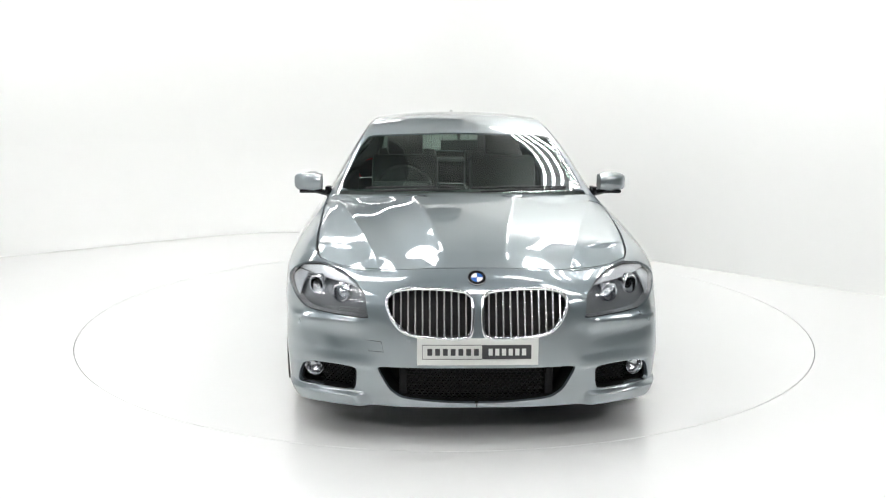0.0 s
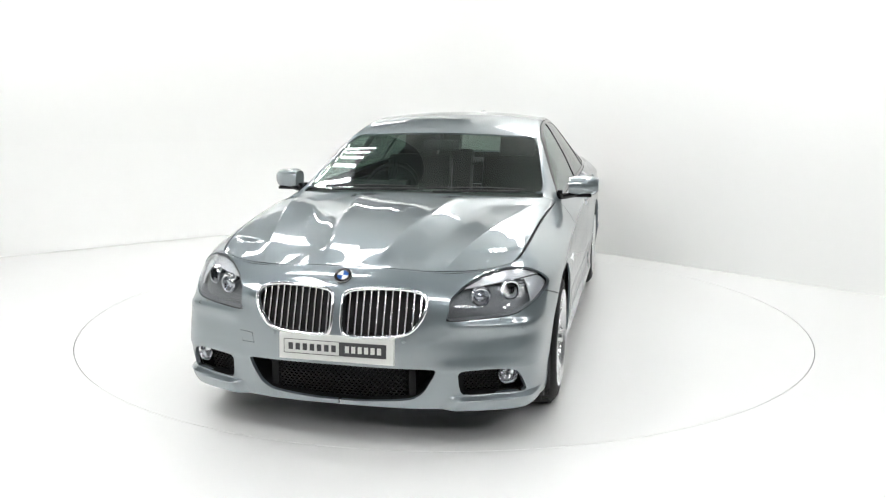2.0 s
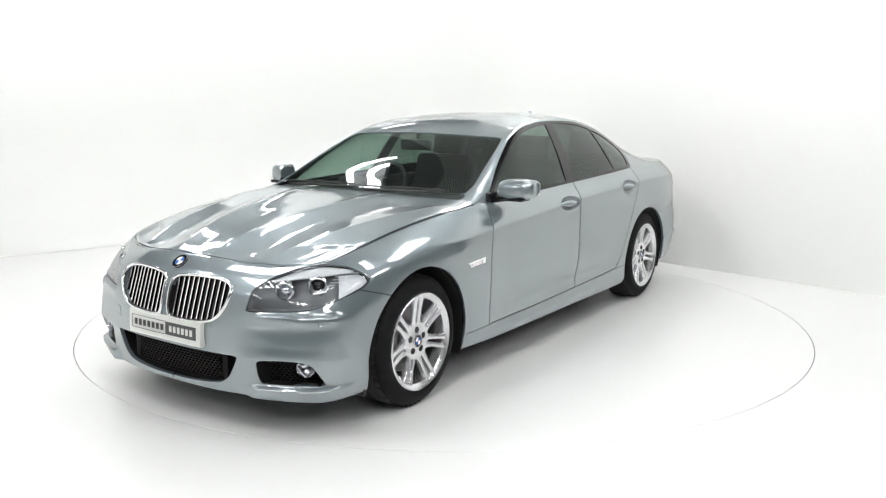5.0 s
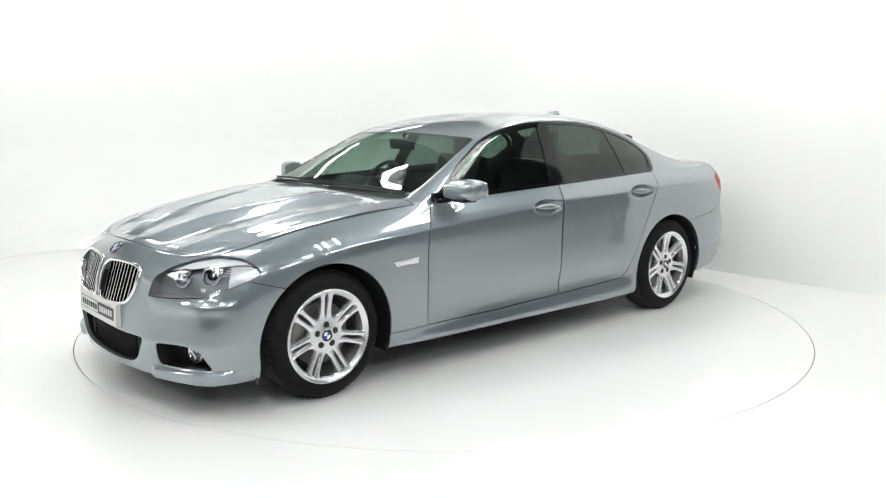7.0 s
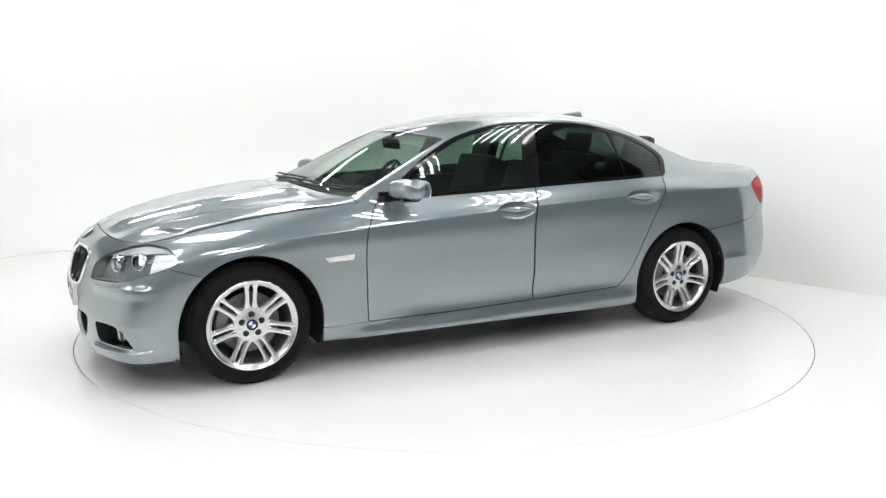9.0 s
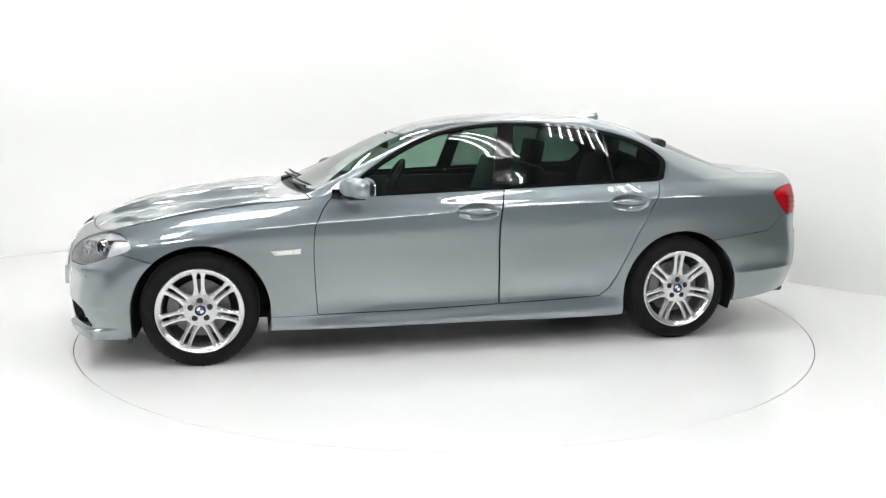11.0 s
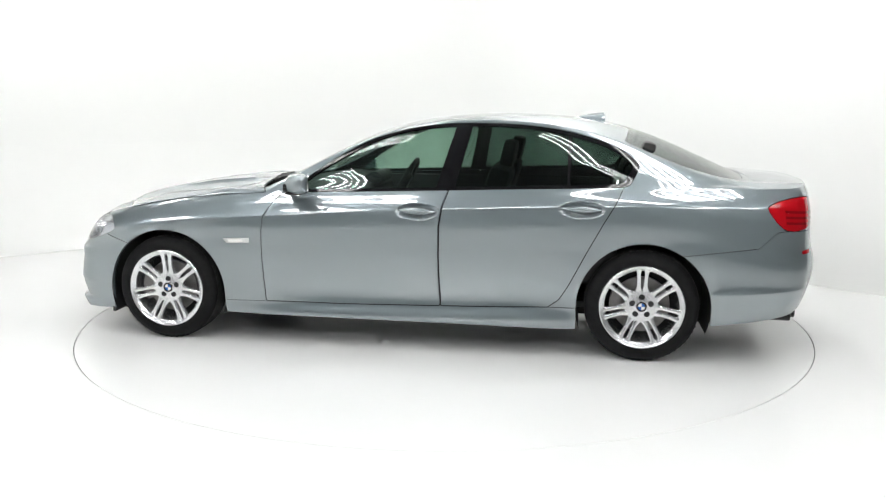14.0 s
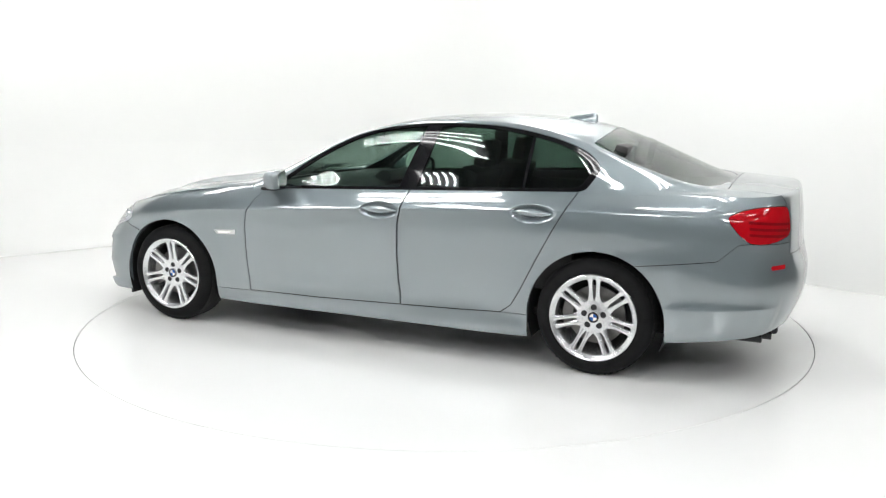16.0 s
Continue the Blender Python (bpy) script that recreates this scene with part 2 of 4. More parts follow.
COWL, DECK = 0.90, -2.13
CENTRE = [(2.15, .785), (2.05, .826), (1.94, .862), (1.75, .908), (1.55, .942), (1.36, .966), (1.16, .985), (.98, .999), (.90, 1.003), (.81, 1.038), (.57, 1.165), (.37, 1.266),
          (.22, 1.332), (.02, 1.388), (-.22, 1.426), (-.41, 1.442), (-.61, 1.447), (-.81, 1.444), (-1.0, 1.434), (-1.2, 1.412), (-1.4, 1.372), (-1.61, 1.30), (-1.81, 1.213),
          (-2.0, 1.125), (-2.13, 1.07), (-2.25, 1.068), (-2.40, 1.06), (-2.50, 1.045)]
RAIL = [(2.09, .46, .766), (1.94, .50, .822), (1.75, .545, .868), (1.55, .585, .902), (1.36, .62, .928), (1.16, .66, .95), (.98, .70, .968), (.86, .735, .978), (.80, .745, .99), (.51, .695, 1.135),
        (.34, .665, 1.222), (.17, .633, 1.298), (0, .607, 1.35), (-.17, .59, 1.384), (-.41, .58, 1.402), (-.7, .575, 1.402), (-.88, .574, 1.39), (-1.06, .576, 1.362), (-1.24, .585, 1.318),
        (-1.4, .598, 1.26), (-1.6, .62, 1.175), (-1.8, .645, 1.10), (-2.0, .655, 1.06), (-2.13, .65, 1.052), (-2.3, .60, 1.05), (-2.43, .56, 1.038)]


def catmull(P, u):
    """Centripetal-like Catmull-Rom through rows P (k, n, 3); u in row units from row 1 to row k-2."""
    i = np.clip(np.floor(u).astype(int), 1, P.shape[0] - 3)
    t = (u - i)[:, None, None]
    a, b, c, d = P[i - 1], P[i], P[i + 1], P[i + 2]
    l0, l1, l2 = (np.sqrt(np.linalg.norm(q - p, axis=2, keepdims=True)) + 1e-6 for p, q in ((a, b), (b, c), (c, d)))
    m1 = l1 * ((b - a) / l0 - (c - a) / (l0 + l1) + (c - b) / l1)
    m2 = l1 * ((c - b) / l1 - (d - b) / (l1 + l2) + (d - c) / l2)
    return (2 * t ** 3 - 3 * t ** 2 + 1) * b + (t ** 3 - 2 * t ** 2 + t) * m1 + (-2 * t ** 3 + 3 * t ** 2) * c + (t ** 3 - t ** 2) * m2


def top_rows():
    edge = DENSE[5, I0:I1 + 1]
    w = (edge[:, 0] - edge[0, 0]) / (edge[-1, 0] - edge[0, 0])
    xc = 2.15 + (-2.50 - 2.15) * w
    xr = DENSE[5, np.argmin(abs(pq - KNOT[2])), 0]
    xr = xr + (-2.43 - xr) * w
    zc = row(CENTRE, xc, (COWL, DECK))[0]
    yr, zr = row(RAIL, xr, (COWL - .06,))
    centre = np.stack([xc, 0 * xc, zc], 1)
    rail = np.stack([xr, yr, zr], 1)
    cabin = np.clip(np.minimum((.75 - xr) / .5, (xr + 2.15) / .6), 0, 1)[:, None]
    glass = .52 * edge + .48 * rail
    out = np.stack([0 * cabin[:, 0], (rail - edge)[:, 2], -(rail - edge)[:, 1]], 1)
    out /= np.linalg.norm(out, axis=1, keepdims=True) + 1e-6
    out *= np.where(out[:, 1:2] < 0, -1, 1) * np.array([0, 1, 1])
    glass = glass + out * (.006 + .010 * cabin)
    roof = np.clip(np.minimum((.25 - xr) / .4, (xr + 1.5) / .4), 0, 1)
    def across(f):
        q = rail + (centre - rail) * f
        q[:, 2] = zc - (zc - zr) * ((1 - f) ** 2) * (1 - .35 * roof) - (zc - zr) * .35 * roof * (1 - f) ** 6
        return q
    inner, mid = across(.08), across(.5)
    mirror = mid * np.array([1, -1, 1])
    return np.stack([DENSE[4, I0:I1 + 1], edge, glass, rail, inner, mid, centre, mirror])


ROWS = top_rows()
tu = np.linspace(1, 6, T_N)
TOP = catmull(ROWS, tu)
above = np.concatenate([DENSE[5, :I0] + np.array([-.09, 0, .04]), ROWS[2], DENSE[5, I1 + 1:] + np.array([.10, 0, .02])])
# blend the row above the shoulder round the corners
for c in (I0, I1):
    for k in range(3):
        above[c - 8:c + 9, k] = np.convolve(above[c - 16:c + 17, k], np.ones(17) / 17, "valid")
below = DENSE[0] + np.array([0, -.06, -.02])
LROWS = np.concatenate([below[None], DENSE, above[None]])
LOW = catmull(LROWS, np.linspace(1, 6, S_N))
# nose and tail edges of the top follow the shoulder ring
fr = DENSE[5, I0::-1]
re = DENSE[5, I1:]
def reparam(ring, y):
    o = np.argsort(ring[:, 1])
    return np.stack([np.interp(y, ring[o, 1], ring[o, k]) for k in range(3)], 1)
dF, dR = reparam(fr, TOP[:, 0, 1]) - TOP[:, 0], reparam(re, TOP[:, -1, 1]) - TOP[:, -1]
n_top = TOP.shape[1]
for j in range(n_top):
    a = max(0, 1 - (TOP[0, 0, 0] - TOP[0, j, 0]) / .22)
    b = max(0, 1 - (TOP[0, j, 0] - TOP[0, -1, 0]) / .22)
    TOP[:, j] += dF * (a * a) + dR * (b * b)


def crease(P):
    """The two raised lines that run along the hood to the grille, and the hollow beside them."""
    x, y = P[..., 0], abs(P[..., 1])
    on = np.clip((x - 1.0) / .12, 0, 1) * np.clip((2.13 - x) / .12, 0, 1)
    yl = .12 + (2.15 - x) * .165
    dd = y - yl
    ridge = np.where(dd < 0, np.exp(-abs(dd) / .10), np.exp(-abs(dd) / .045)) * .019
    y2 = .43 + (2.1 - x) * .27
    d2 = y - y2
    ridge += np.where(d2 < 0, np.exp(-abs(d2) / .06), np.exp(-abs(d2) / .12)) * .012
    hollow = -np.exp(-((y - (yl + y2) / 2) / (.28 * (y2 - yl))) ** 2) * .012
    return on * (ridge + hollow)


TOP[..., 2] += crease(TOP)


HANDLES = ((-.16, .872), (-1.135, .905))


def side_crease(P):
    """The sharp line at handle height and the soft one above the sill."""
    x, z = P[..., 0], P[..., 2]
    zc = np.interp(x, [-2.2, -1.5, -.3, .8, 1.4], [.93, .93, .888, .822, .785])
    on = np.clip((1.45 - x) / .35, 0, 1) * np.clip((x + 2.28) / .25, 0, 1)
    d = z - zc
    line = np.where(d > 0, np.exp(-d / .06), np.exp(d / .022)) * .008
    zs = np.interp(x, [-1.2, .9], [.365, .335])
    on2 = np.clip((1.0 - x) / .5, 0, 1) * np.clip((x + 1.15) / .3, 0, 1)
    e = z - zs
    flute = -np.exp(-(e / .08) ** 2) * .020
    bowl = sum(-.034 * np.clip(1 - ((x - hx) / .128) ** 2 - ((z - hz) / .044) ** 2, 0, 1) ** .6 for hx, hz in HANDLES)
    zt = z - np.interp(x, [-2.5, -1.8], [.455, .425])
    tuck = np.where(zt > 0, np.exp(-zt / .035), np.exp(zt / .16)) * .020 * np.clip((-1.84 - x) / .12, 0, 1)
    zl = .274 + np.clip(.8 - x, 0, 2) * .02 - z
    step = lambda v: np.clip(v, 0, 1) ** 2 * (3 - 2 * np.clip(v, 0, 1))
    lip = step((zl - .002) / .09) * .016 * np.clip((1.12 - x) / .3, 0, 1) * np.clip((x + 1.18) / .12, 0, 1)
    return on * line + on2 * flute + bowl + tuck + lip


LOW[..., 1] += side_crease(LOW) * (LOW[..., 1] > .7)


def blade(P):
    """The ledge that juts out below the fog lamps, and the swelling beside the intake."""
    x, y, z = P[..., 0], P[..., 1], P[..., 2]
    step = lambda v: np.clip(v, 0, 1) ** 2 * (3 - 2 * np.clip(v, 0, 1))
    ledge = step((.243 - z) / .007) * step((y - .46 - (z - .2) * .5) / .06) * np.clip((x - 1.93) / .12, 0, 1)
    brow = step((z - .352) / .02) * step((.43 - z) / .07) * step((y - .40) / .1) * step((x - 1.95) / .1)
    shelf = .013 * np.exp(-((z - .563) / np.where(z > .563, .016, .035)) ** 2) * step((y - .47) / .08) * step((x - 1.93) / .12)
    return ledge * .034 + brow * .005 + shelf


push = blade(LOW)
LOW[..., 0] += push * .85
LOW[..., 1] += push * .35


def grid_normals(G):
    du = np.gradient(G, axis=1)
    dv = np.gradient(G, axis=0)
    n = np.cross(du, dv)
    return n / (np.linalg.norm(n, axis=2, keepdims=True) + 1e-12)


nl, ntp = grid_normals(LOW), grid_normals(TOP)
if nl[20, 150, 1] < 0:
    nl = -nl
if ntp[-1, n_top // 2, 2] < 0:
    ntp = -ntp
ntp[-1, :, 1] = 0
nl[:, 0, 1] = nl[:, -1, 1] = 0
# one normal along the shoulder seam of the sides
seam = nl[-1, I0:I1 + 1] + ntp[0]
seam /= np.linalg.norm(seam, axis=1, keepdims=True)
x_seam = LOW[-1, I0:I1 + 1, 0]
wt = np.clip((.75 - x_seam) / .1, 0, 1)[:, None]
nl[-1, I0:I1 + 1] = nl[-1, I0:I1 + 1] * (1 - wt) + seam * wt
ntp[0] = ntp[0] * (1 - wt) + seam * wt


def grid_mesh(G, N, s0, s1):
    a, b = G.shape[:2]
    s = np.repeat(np.linspace(s0, s1, a)[:, None], b, 1)
    V = np.concatenate([G, N, s[..., None]], 2).reshape(-1, 7)
    F = [(i * b + j, i * b + j + 1, (i + 1) * b + j + 1, (i + 1) * b + j) for i in range(a - 1) for j in range(b - 1)]
    c = V[F[len(F) // 2][0]], V[F[len(F) // 2][1]], V[F[len(F) // 2][2]]
    if np.dot(np.cross(c[1][:3] - c[0][:3], c[2][:3] - c[1][:3]), c[0][3:6]) < 0:
        F = [f[::-1] for f in F]
    return V, F


def join(A, B):
    return np.concatenate([A[0], B[0]]), A[1] + [tuple(i + len(A[0]) for i in f) for f in B[1]]


def clip(mesh, fn):
    """Keep the part of a mesh where fn(vertices) is above nought, cut sharply along the line."""
    V, F = mesh
    if not F:
        return mesh
    phi = fn(V)
    up = phi > 0
    out, extra, cut = [], [], {}
    for f in F:
        k = sum(up[i] for i in f)
        if k == len(f):
            out.append(f)
        elif k:
            g = []
            for i, j in zip(f, f[1:] + f[:1]):
                if up[i]:
                    g.append(i)
                if up[i] != up[j]:
                    key = (min(i, j), max(i, j))
                    if key not in cut:
                        t = phi[key[0]] / (phi[key[0]] - phi[key[1]])
                        extra.append(V[key[0]] * (1 - t) + V[key[1]] * t)
                        cut[key] = len(V) + len(extra) - 1
                    g.append(cut[key])
            if len(g) > 2:
                out.append(tuple(g))
    V = np.concatenate([V, np.array(extra)]) if extra else V
    used = sorted({i for f in out for i in f})
    back = {o: n for n, o in enumerate(used)}
    return V[used], [tuple(back[i] for i in f) for f in out]


def inside(poly, u, v, extra=None):
    """A region: distance inside a closed 2D outline; u, v and extra are functions of the vertices."""
    P = np.array(poly)
    A, B = P, np.roll(P, -1, 0)
    def fn(V):
        q = np.stack([u(V), v(V)], 1)
        best, wind = np.full(len(q), 1e9), np.zeros(len(q), bool)
        for a, b in zip(A, B):
            ab = b - a
            t = np.clip(((q - a) @ ab) / (ab @ ab + 1e-12), 0, 1)
            best = np.minimum(best, np.linalg.norm(q - a - t[:, None] * ab, axis=1))
            c = (a[1] > q[:, 1]) != (b[1] > q[:, 1])
            xi = a[0] + (q[:, 1] - a[1]) * ab[0] / (ab[1] if abs(ab[1]) > 1e-12 else 1e-12)
            wind ^= c & (q[:, 0] < xi)
        d = np.where(wind, best, -best)
        return np.minimum(d, extra(V)) if extra else d
    return fn


X, Y, Z, S = (lambda V: V[:, 0]), (lambda V: V[:, 1]), (lambda V: V[:, 2]), (lambda V: V[:, 6])


def carve(mesh, fn, gap=0.004):
    return clip(mesh, lambda V: fn(V) - gap / 2), clip(mesh, lambda V: -fn(V) - gap / 2)


def panel(name, mesh, mats, parent, label="", thick=0.012, sides=1, sink=0.0):
    """A sheet with thickness. sides 1: as it is (left), -1: mirrored (right), 0: both halves in one."""
    V, F = mesh
    if not F:
        return None
    edges = {}
    for f in F:
        for i, j in zip(f, f[1:] + f[:1]):
            edges[(i, j)] = edges.get((i, j), 0) + 1
    rim = [(i, j) for i, j in edges if (j, i) not in edges and not (sides == 0 and abs(V[i][1]) < 1e-4 and abs(V[j][1]) < 1e-4)]
    verts, faces, norms, mat = [], [], [], []
    for sgn in ((1, -1) if sides == 0 else (sides,)):
        m = np.array([1, sgn, 1.0])
        base, n = len(verts), len(V)
        P, N = V[:, :3] * m, V[:, 3:6] * m
        N = N / (np.linalg.norm(N, axis=1, keepdims=True) + 1e-9)
        P = P - N * sink
        verts += [tuple(p) for p in P] + [tuple(p) for p in P - N * thick]
        for f in F:
            g = f if sgn > 0 else f[::-1]
            faces.append(tuple(base + i for i in g))
            norms += [tuple(N[i]) for i in g]
            mat.append(0)
            faces.append(tuple(base + n + i for i in g[::-1]))
            norms += [tuple(-N[i]) for i in g[::-1]]
            mat.append(1)
        for i, j in rim:
            a, b = (i, j) if sgn > 0 else (j, i)
            q = (base + b, base + a, base + n + a, base + n + b)
            fn = np.cross(P[a] - P[b], -N[a])
            fn = fn / (np.linalg.norm(fn) + 1e-12)
            faces.append(q)
            norms += [tuple(fn)] * 4
            mat.append(0)
    me = bpy.data.meshes.new(name)
    me.from_pydata(verts, [], faces)
    for q in mats:
        me.materials.append(q)
    me.polygons.foreach_set("material_index", [min(k, len(mats) - 1) for k in mat])
    me.polygons.foreach_set("use_smooth", [True] * len(faces))
    if len(me.loops) == len(norms):
        me.normals_split_custom_set(norms)
    ob = new(name, me)
    ob.parent = parent
    if label:
        ob["label"] = label
    return ob


# ---- the car, in its own space: x forward, y left, z up ----
HUB_Z, WHEEL_R = 0.325, 0.334
ARCH = {1: (1.472, .390), -1: (-1.504, .388)}
DLO = smooth_loop([(.70, .958), (.60, 1.03), (.45, 1.135), (.30, 1.225), (.15, 1.297), (-.02, 1.347), (-.2, 1.376), (-.42, 1.39), (-.7, 1.386), (-.92, 1.365), (-1.1, 1.33),
                   (-1.26, 1.285), (-1.38, 1.232), (-1.445, 1.18), (-1.465, 1.14), (-1.43, 1.07), (-1.385, 1.03), (-1.2, 1.022), (-.8, 1.01), (-.35, .994), (.1, .978), (.45, .966)], 4)
DLO_IN = smooth_loop([(.60, .985), (.50, 1.075), (.36, 1.165), (.22, 1.24), (.08, 1.30), (-.06, 1.338), (-.22, 1.36), (-.42, 1.372), (-.7, 1.368), (-.9, 1.348), (-1.08, 1.312),
                      (-1.23, 1.27), (-1.34, 1.222), (-1.405, 1.175), (-1.425, 1.14), (-1.395, 1.085), (-1.36, 1.05), (-1.2, 1.04), (-.8, 1.028), (-.35, 1.012), (.1, .996), (.42, .984)], 4)
DOOR_F = [(.70, .975), (.765, .90), (.815, .81), (.826, .72), (.828, .62), (.822, .45), (.812, .278), (.3, .278), (-.298, .292), (-.292, .45), (-.287, .62), (-.29, .79), (-.308, .90), (-.335, .99), (-.36, 1.1), (.3, 1.1)]
DOOR_R = [(-.339, .99), (-.312, .90), (-.294, .79), (-.291, .62), (-.296, .45), (-.302, .292), (-.7, .302), (-.95, .312), (-1.015, .36), (-1.07, .45), (-1.17, .65), (-1.26, .82), (-1.335, .95), (-1.38, 1.04), (-1.1, 1.1), (-.4, 1.1)]
HEADLAMP = rounded([(-1.76, .583), (-1.75, .60), (-1.715, .675), (-1.59, .727), (-1.42, .765), (-1.26, .785), (-1.10, .772), (-1.0, .74), (-.955, .708), (-.99, .685), (-1.10, .655), (-1.25, .622), (-1.34, .603), (-1.5, .592)])
TAILLAMP = rounded([(-1.325, .935), (-1.42, .962), (-1.55, .98), (-1.70, .985), (-1.87, .975), (-1.89, .83), (-1.70, .80), (-1.55, .79), (-1.45, .797), (-1.375, .845), (-1.33, .90)])
KIDNEY = smooth_loop([(.022, .665), (.03, .69), (.07, .708), (.19, .716), (.31, .712), (.375, .692), (.395, .655), (.375, .595), (.335, .545), (.28, .522), (.17, .512), (.06, .514), (.028, .535), (.021, .60)], 5)
INTAKE_HALF = [(.10, .376), (.30, .375), (.44, .373), (.428, .34), (.385, .265), (.33, .228), (.10, .210)]
INTAKE = rounded(INTAKE_HALF + [(-p, q) for p, q in INTAKE_HALF[::-1]])
FOGPOCKET = rounded([(.53, .362), (.65, .371), (.735, .372), (.78, .355), (.80, .31), (.815, .25), (.74, .254), (.62, .252), (.545, .25), (.533, .29)])
WINDSCREEN = [(.905, -.01), (.90, .25), (.875, .45), (.825, .63), (.785, .715), (.70, .715), (.50, .673), (.30, .631), (.19, .597), (.183, .56), (.215, .40), (.235, .2), (.24, -.01)]
BACKLIGHT = [(-1.42, -.01), (-1.42, .25), (-1.40, .45), (-1.385, .535), (-1.42, .555), (-1.7, .59), (-1.95, .615), (-2.04, .60), (-2.10, .45), (-2.13, .2), (-2.135, -.01)]
BEHIND_NOSE = lambda V: np.interp(abs(V[:, 1]), DENSE[5, :I0 + 1, 1], DENSE[5, :I0 + 1, 0]) - V[:, 0]
BONNET_REAR = lambda V: V[:, 0] - (.975 - .10 * (abs(V[:, 1]) / .7) ** 2.5)


def arch_region(side):
    cx, r = ARCH[side]
    def fn(V):
        dx, dz = V[:, 0] - cx, np.maximum(V[:, 2] - HUB_Z, 0)
        return np.minimum(r - np.sqrt(dx ** 2 + dz ** 2), V[:, 1] - .5)
    return fn


def mirrored(fn):
    """Build a part for the left and for the right side."""
    for side in (1, -1):
        fn(side)


def surface_x(y, z):
    """The front face: x on the left half for a given y and z."""
    m = nose_pts[(abs(nose_pts[:, 1] - abs(y)) < .03) & (abs(nose_pts[:, 2] - z) < .03)]
    if not len(m):
        return 2.2
    k = np.argsort((m[:, 1] - abs(y)) ** 2 + (m[:, 2] - z) ** 2)[:3]
    return float(m[k, 0].mean())


def surface_y(x, z):
    """The side face: y on the left half for a given x and z."""
    d = (side_pts[:, 0] - x) ** 2 + (side_pts[:, 2] - z) ** 2
    k = np.argsort(d)[:3]
    return float(side_pts[k, 1].mean())


def front_point(y, z, out=0.0):
    return Vector((surface_x(y, z) + out, y, z))


def build_car():
    global nose_pts, side_pts
    car = tagged(new("car"), "silver-grey metallic four-door saloon car on the turntable", "car")
    mesh = join(grid_mesh(LOW, nl, 0, 1), grid_mesh(TOP, ntp, 1.0001, 2))
    flat = mesh[0]
    nose_pts = flat[(flat[:, 0] > 1.9) & (flat[:, 6] <= 1)][:, :3]
    side_pts = flat[(abs(flat[:, 4]) > .35) & (flat[:, 1] > .3)][:, :3]
    paint = (PAINT, DARK)
    front = lambda V: V[:, 0] - 1.6
    low = lambda V: 1.00005 - V[:, 6]
    for s in (1, -1):
        _, mesh = carve(mesh, arch_region(s), 0)
    dlo, mesh = carve(mesh, inside(DLO, X, Z, lambda V: V[:, 1] - .4), 0.003)
    lamp, mesh = carve(mesh, inside(HEADLAMP, lambda V: V[:, 1] - V[:, 0], Z, lambda V: np.minimum(front(V), low(V))), 0.004)
    tail, mesh = carve(mesh, inside(TAILLAMP, lambda V: V[:, 1] + V[:, 0], Z, lambda V: -1.9 - V[:, 0]))
    _, mesh = carve(mesh, inside(KIDNEY, Y, Z, front), 0)
    _, mesh = carve(mesh, inside(INTAKE, Y, Z, front), 0)
    _, mesh = carve(mesh, inside(FOGPOCKET, Y, Z, front), 0)
    screen, mesh = carve(mesh, inside(WINDSCREEN, X, Y, lambda V: V[:, 6] - 1), 0.003)
    rear_glass, mesh = carve(mesh, inside(BACKLIGHT, X, Y, lambda V: V[:, 6] - 1), 0.003)
    panel("inner_body", clip(mesh, lambda V: np.minimum(np.where(V[:, 6] > 1, np.where(V[:, 0] > 1.0, 1.0, 1.02 - V[:, 6]), 1.0), np.minimum(2.16 - V[:, 0], V[:, 0] + 2.2))), (DARK,), car, "dark inner body", thick=0.003, sides=0, sink=0.03)
    bonnet, mesh = carve(mesh, lambda V: np.minimum(np.minimum(BONNET_REAR(V), BEHIND_NOSE(V) - .012), (V[:, 6] - 1.012) * .3), 0.006)
    boot, mesh = carve(mesh, lambda V: np.minimum(np.minimum(-2.15 - V[:, 0], .60 - V[:, 1]), V[:, 2] - .72))
    bumper_f, mesh = carve(mesh, lambda V: np.minimum(np.minimum(V[:, 0] - 1.5, np.maximum(low(V) + .012, .010 - BEHIND_NOSE(V))), np.where(V[:, 0] > 1.985, 1.0, (.625 + (V[:, 0] - 1.74) * .30) - V[:, 2])))
    cowl, mesh = carve(mesh, lambda V: np.minimum(np.minimum(V[:, 0] - .80, 1.2 - V[:, 0]), np.minimum(V[:, 6] - 1.02, .73 - V[:, 1])), 0.0)
    bumper_r, mesh = carve(mesh, lambda V: np.minimum(-1.6 - V[:, 0], np.interp(-V[:, 0], [1.7, 1.73, 2.14, 2.24, 2.30, 3], [.648, .65, .70, .79, .795, .76]) - V[:, 2]))
    door_f, mesh = carve(mesh, inside(DOOR_F, X, Z, lambda V: V[:, 1] - .4), 0.006)
    door_r, mesh = carve(mesh, inside(DOOR_R, X, Z, lambda V: V[:, 1] - .4), 0.006)
    sill, mesh = carve(mesh, lambda V: np.minimum(np.minimum(1.2 - V[:, 0], V[:, 0] + 1.2), (.276 + np.clip(.8 - V[:, 0], 0, 2) * .02) - V[:, 2]), 0.003)
    wing, shell = carve(mesh, lambda V: np.minimum(np.minimum(V[:, 0] - .70, 1.06 - V[:, 6]), 1.0))
    panel("body_shell", shell, paint, car, "roof, pillars and rear quarters in grey metallic paint", sides=0)
    panel("bonnet", bonnet, paint, car, "creased grey metallic bonnet", sides=0)
    panel("boot_lid", boot, paint, car, sides=0)
    panel("front_bumper", bumper_f, paint, car, "grey front bumper with deep air intakes", sides=0, thick=0.02)
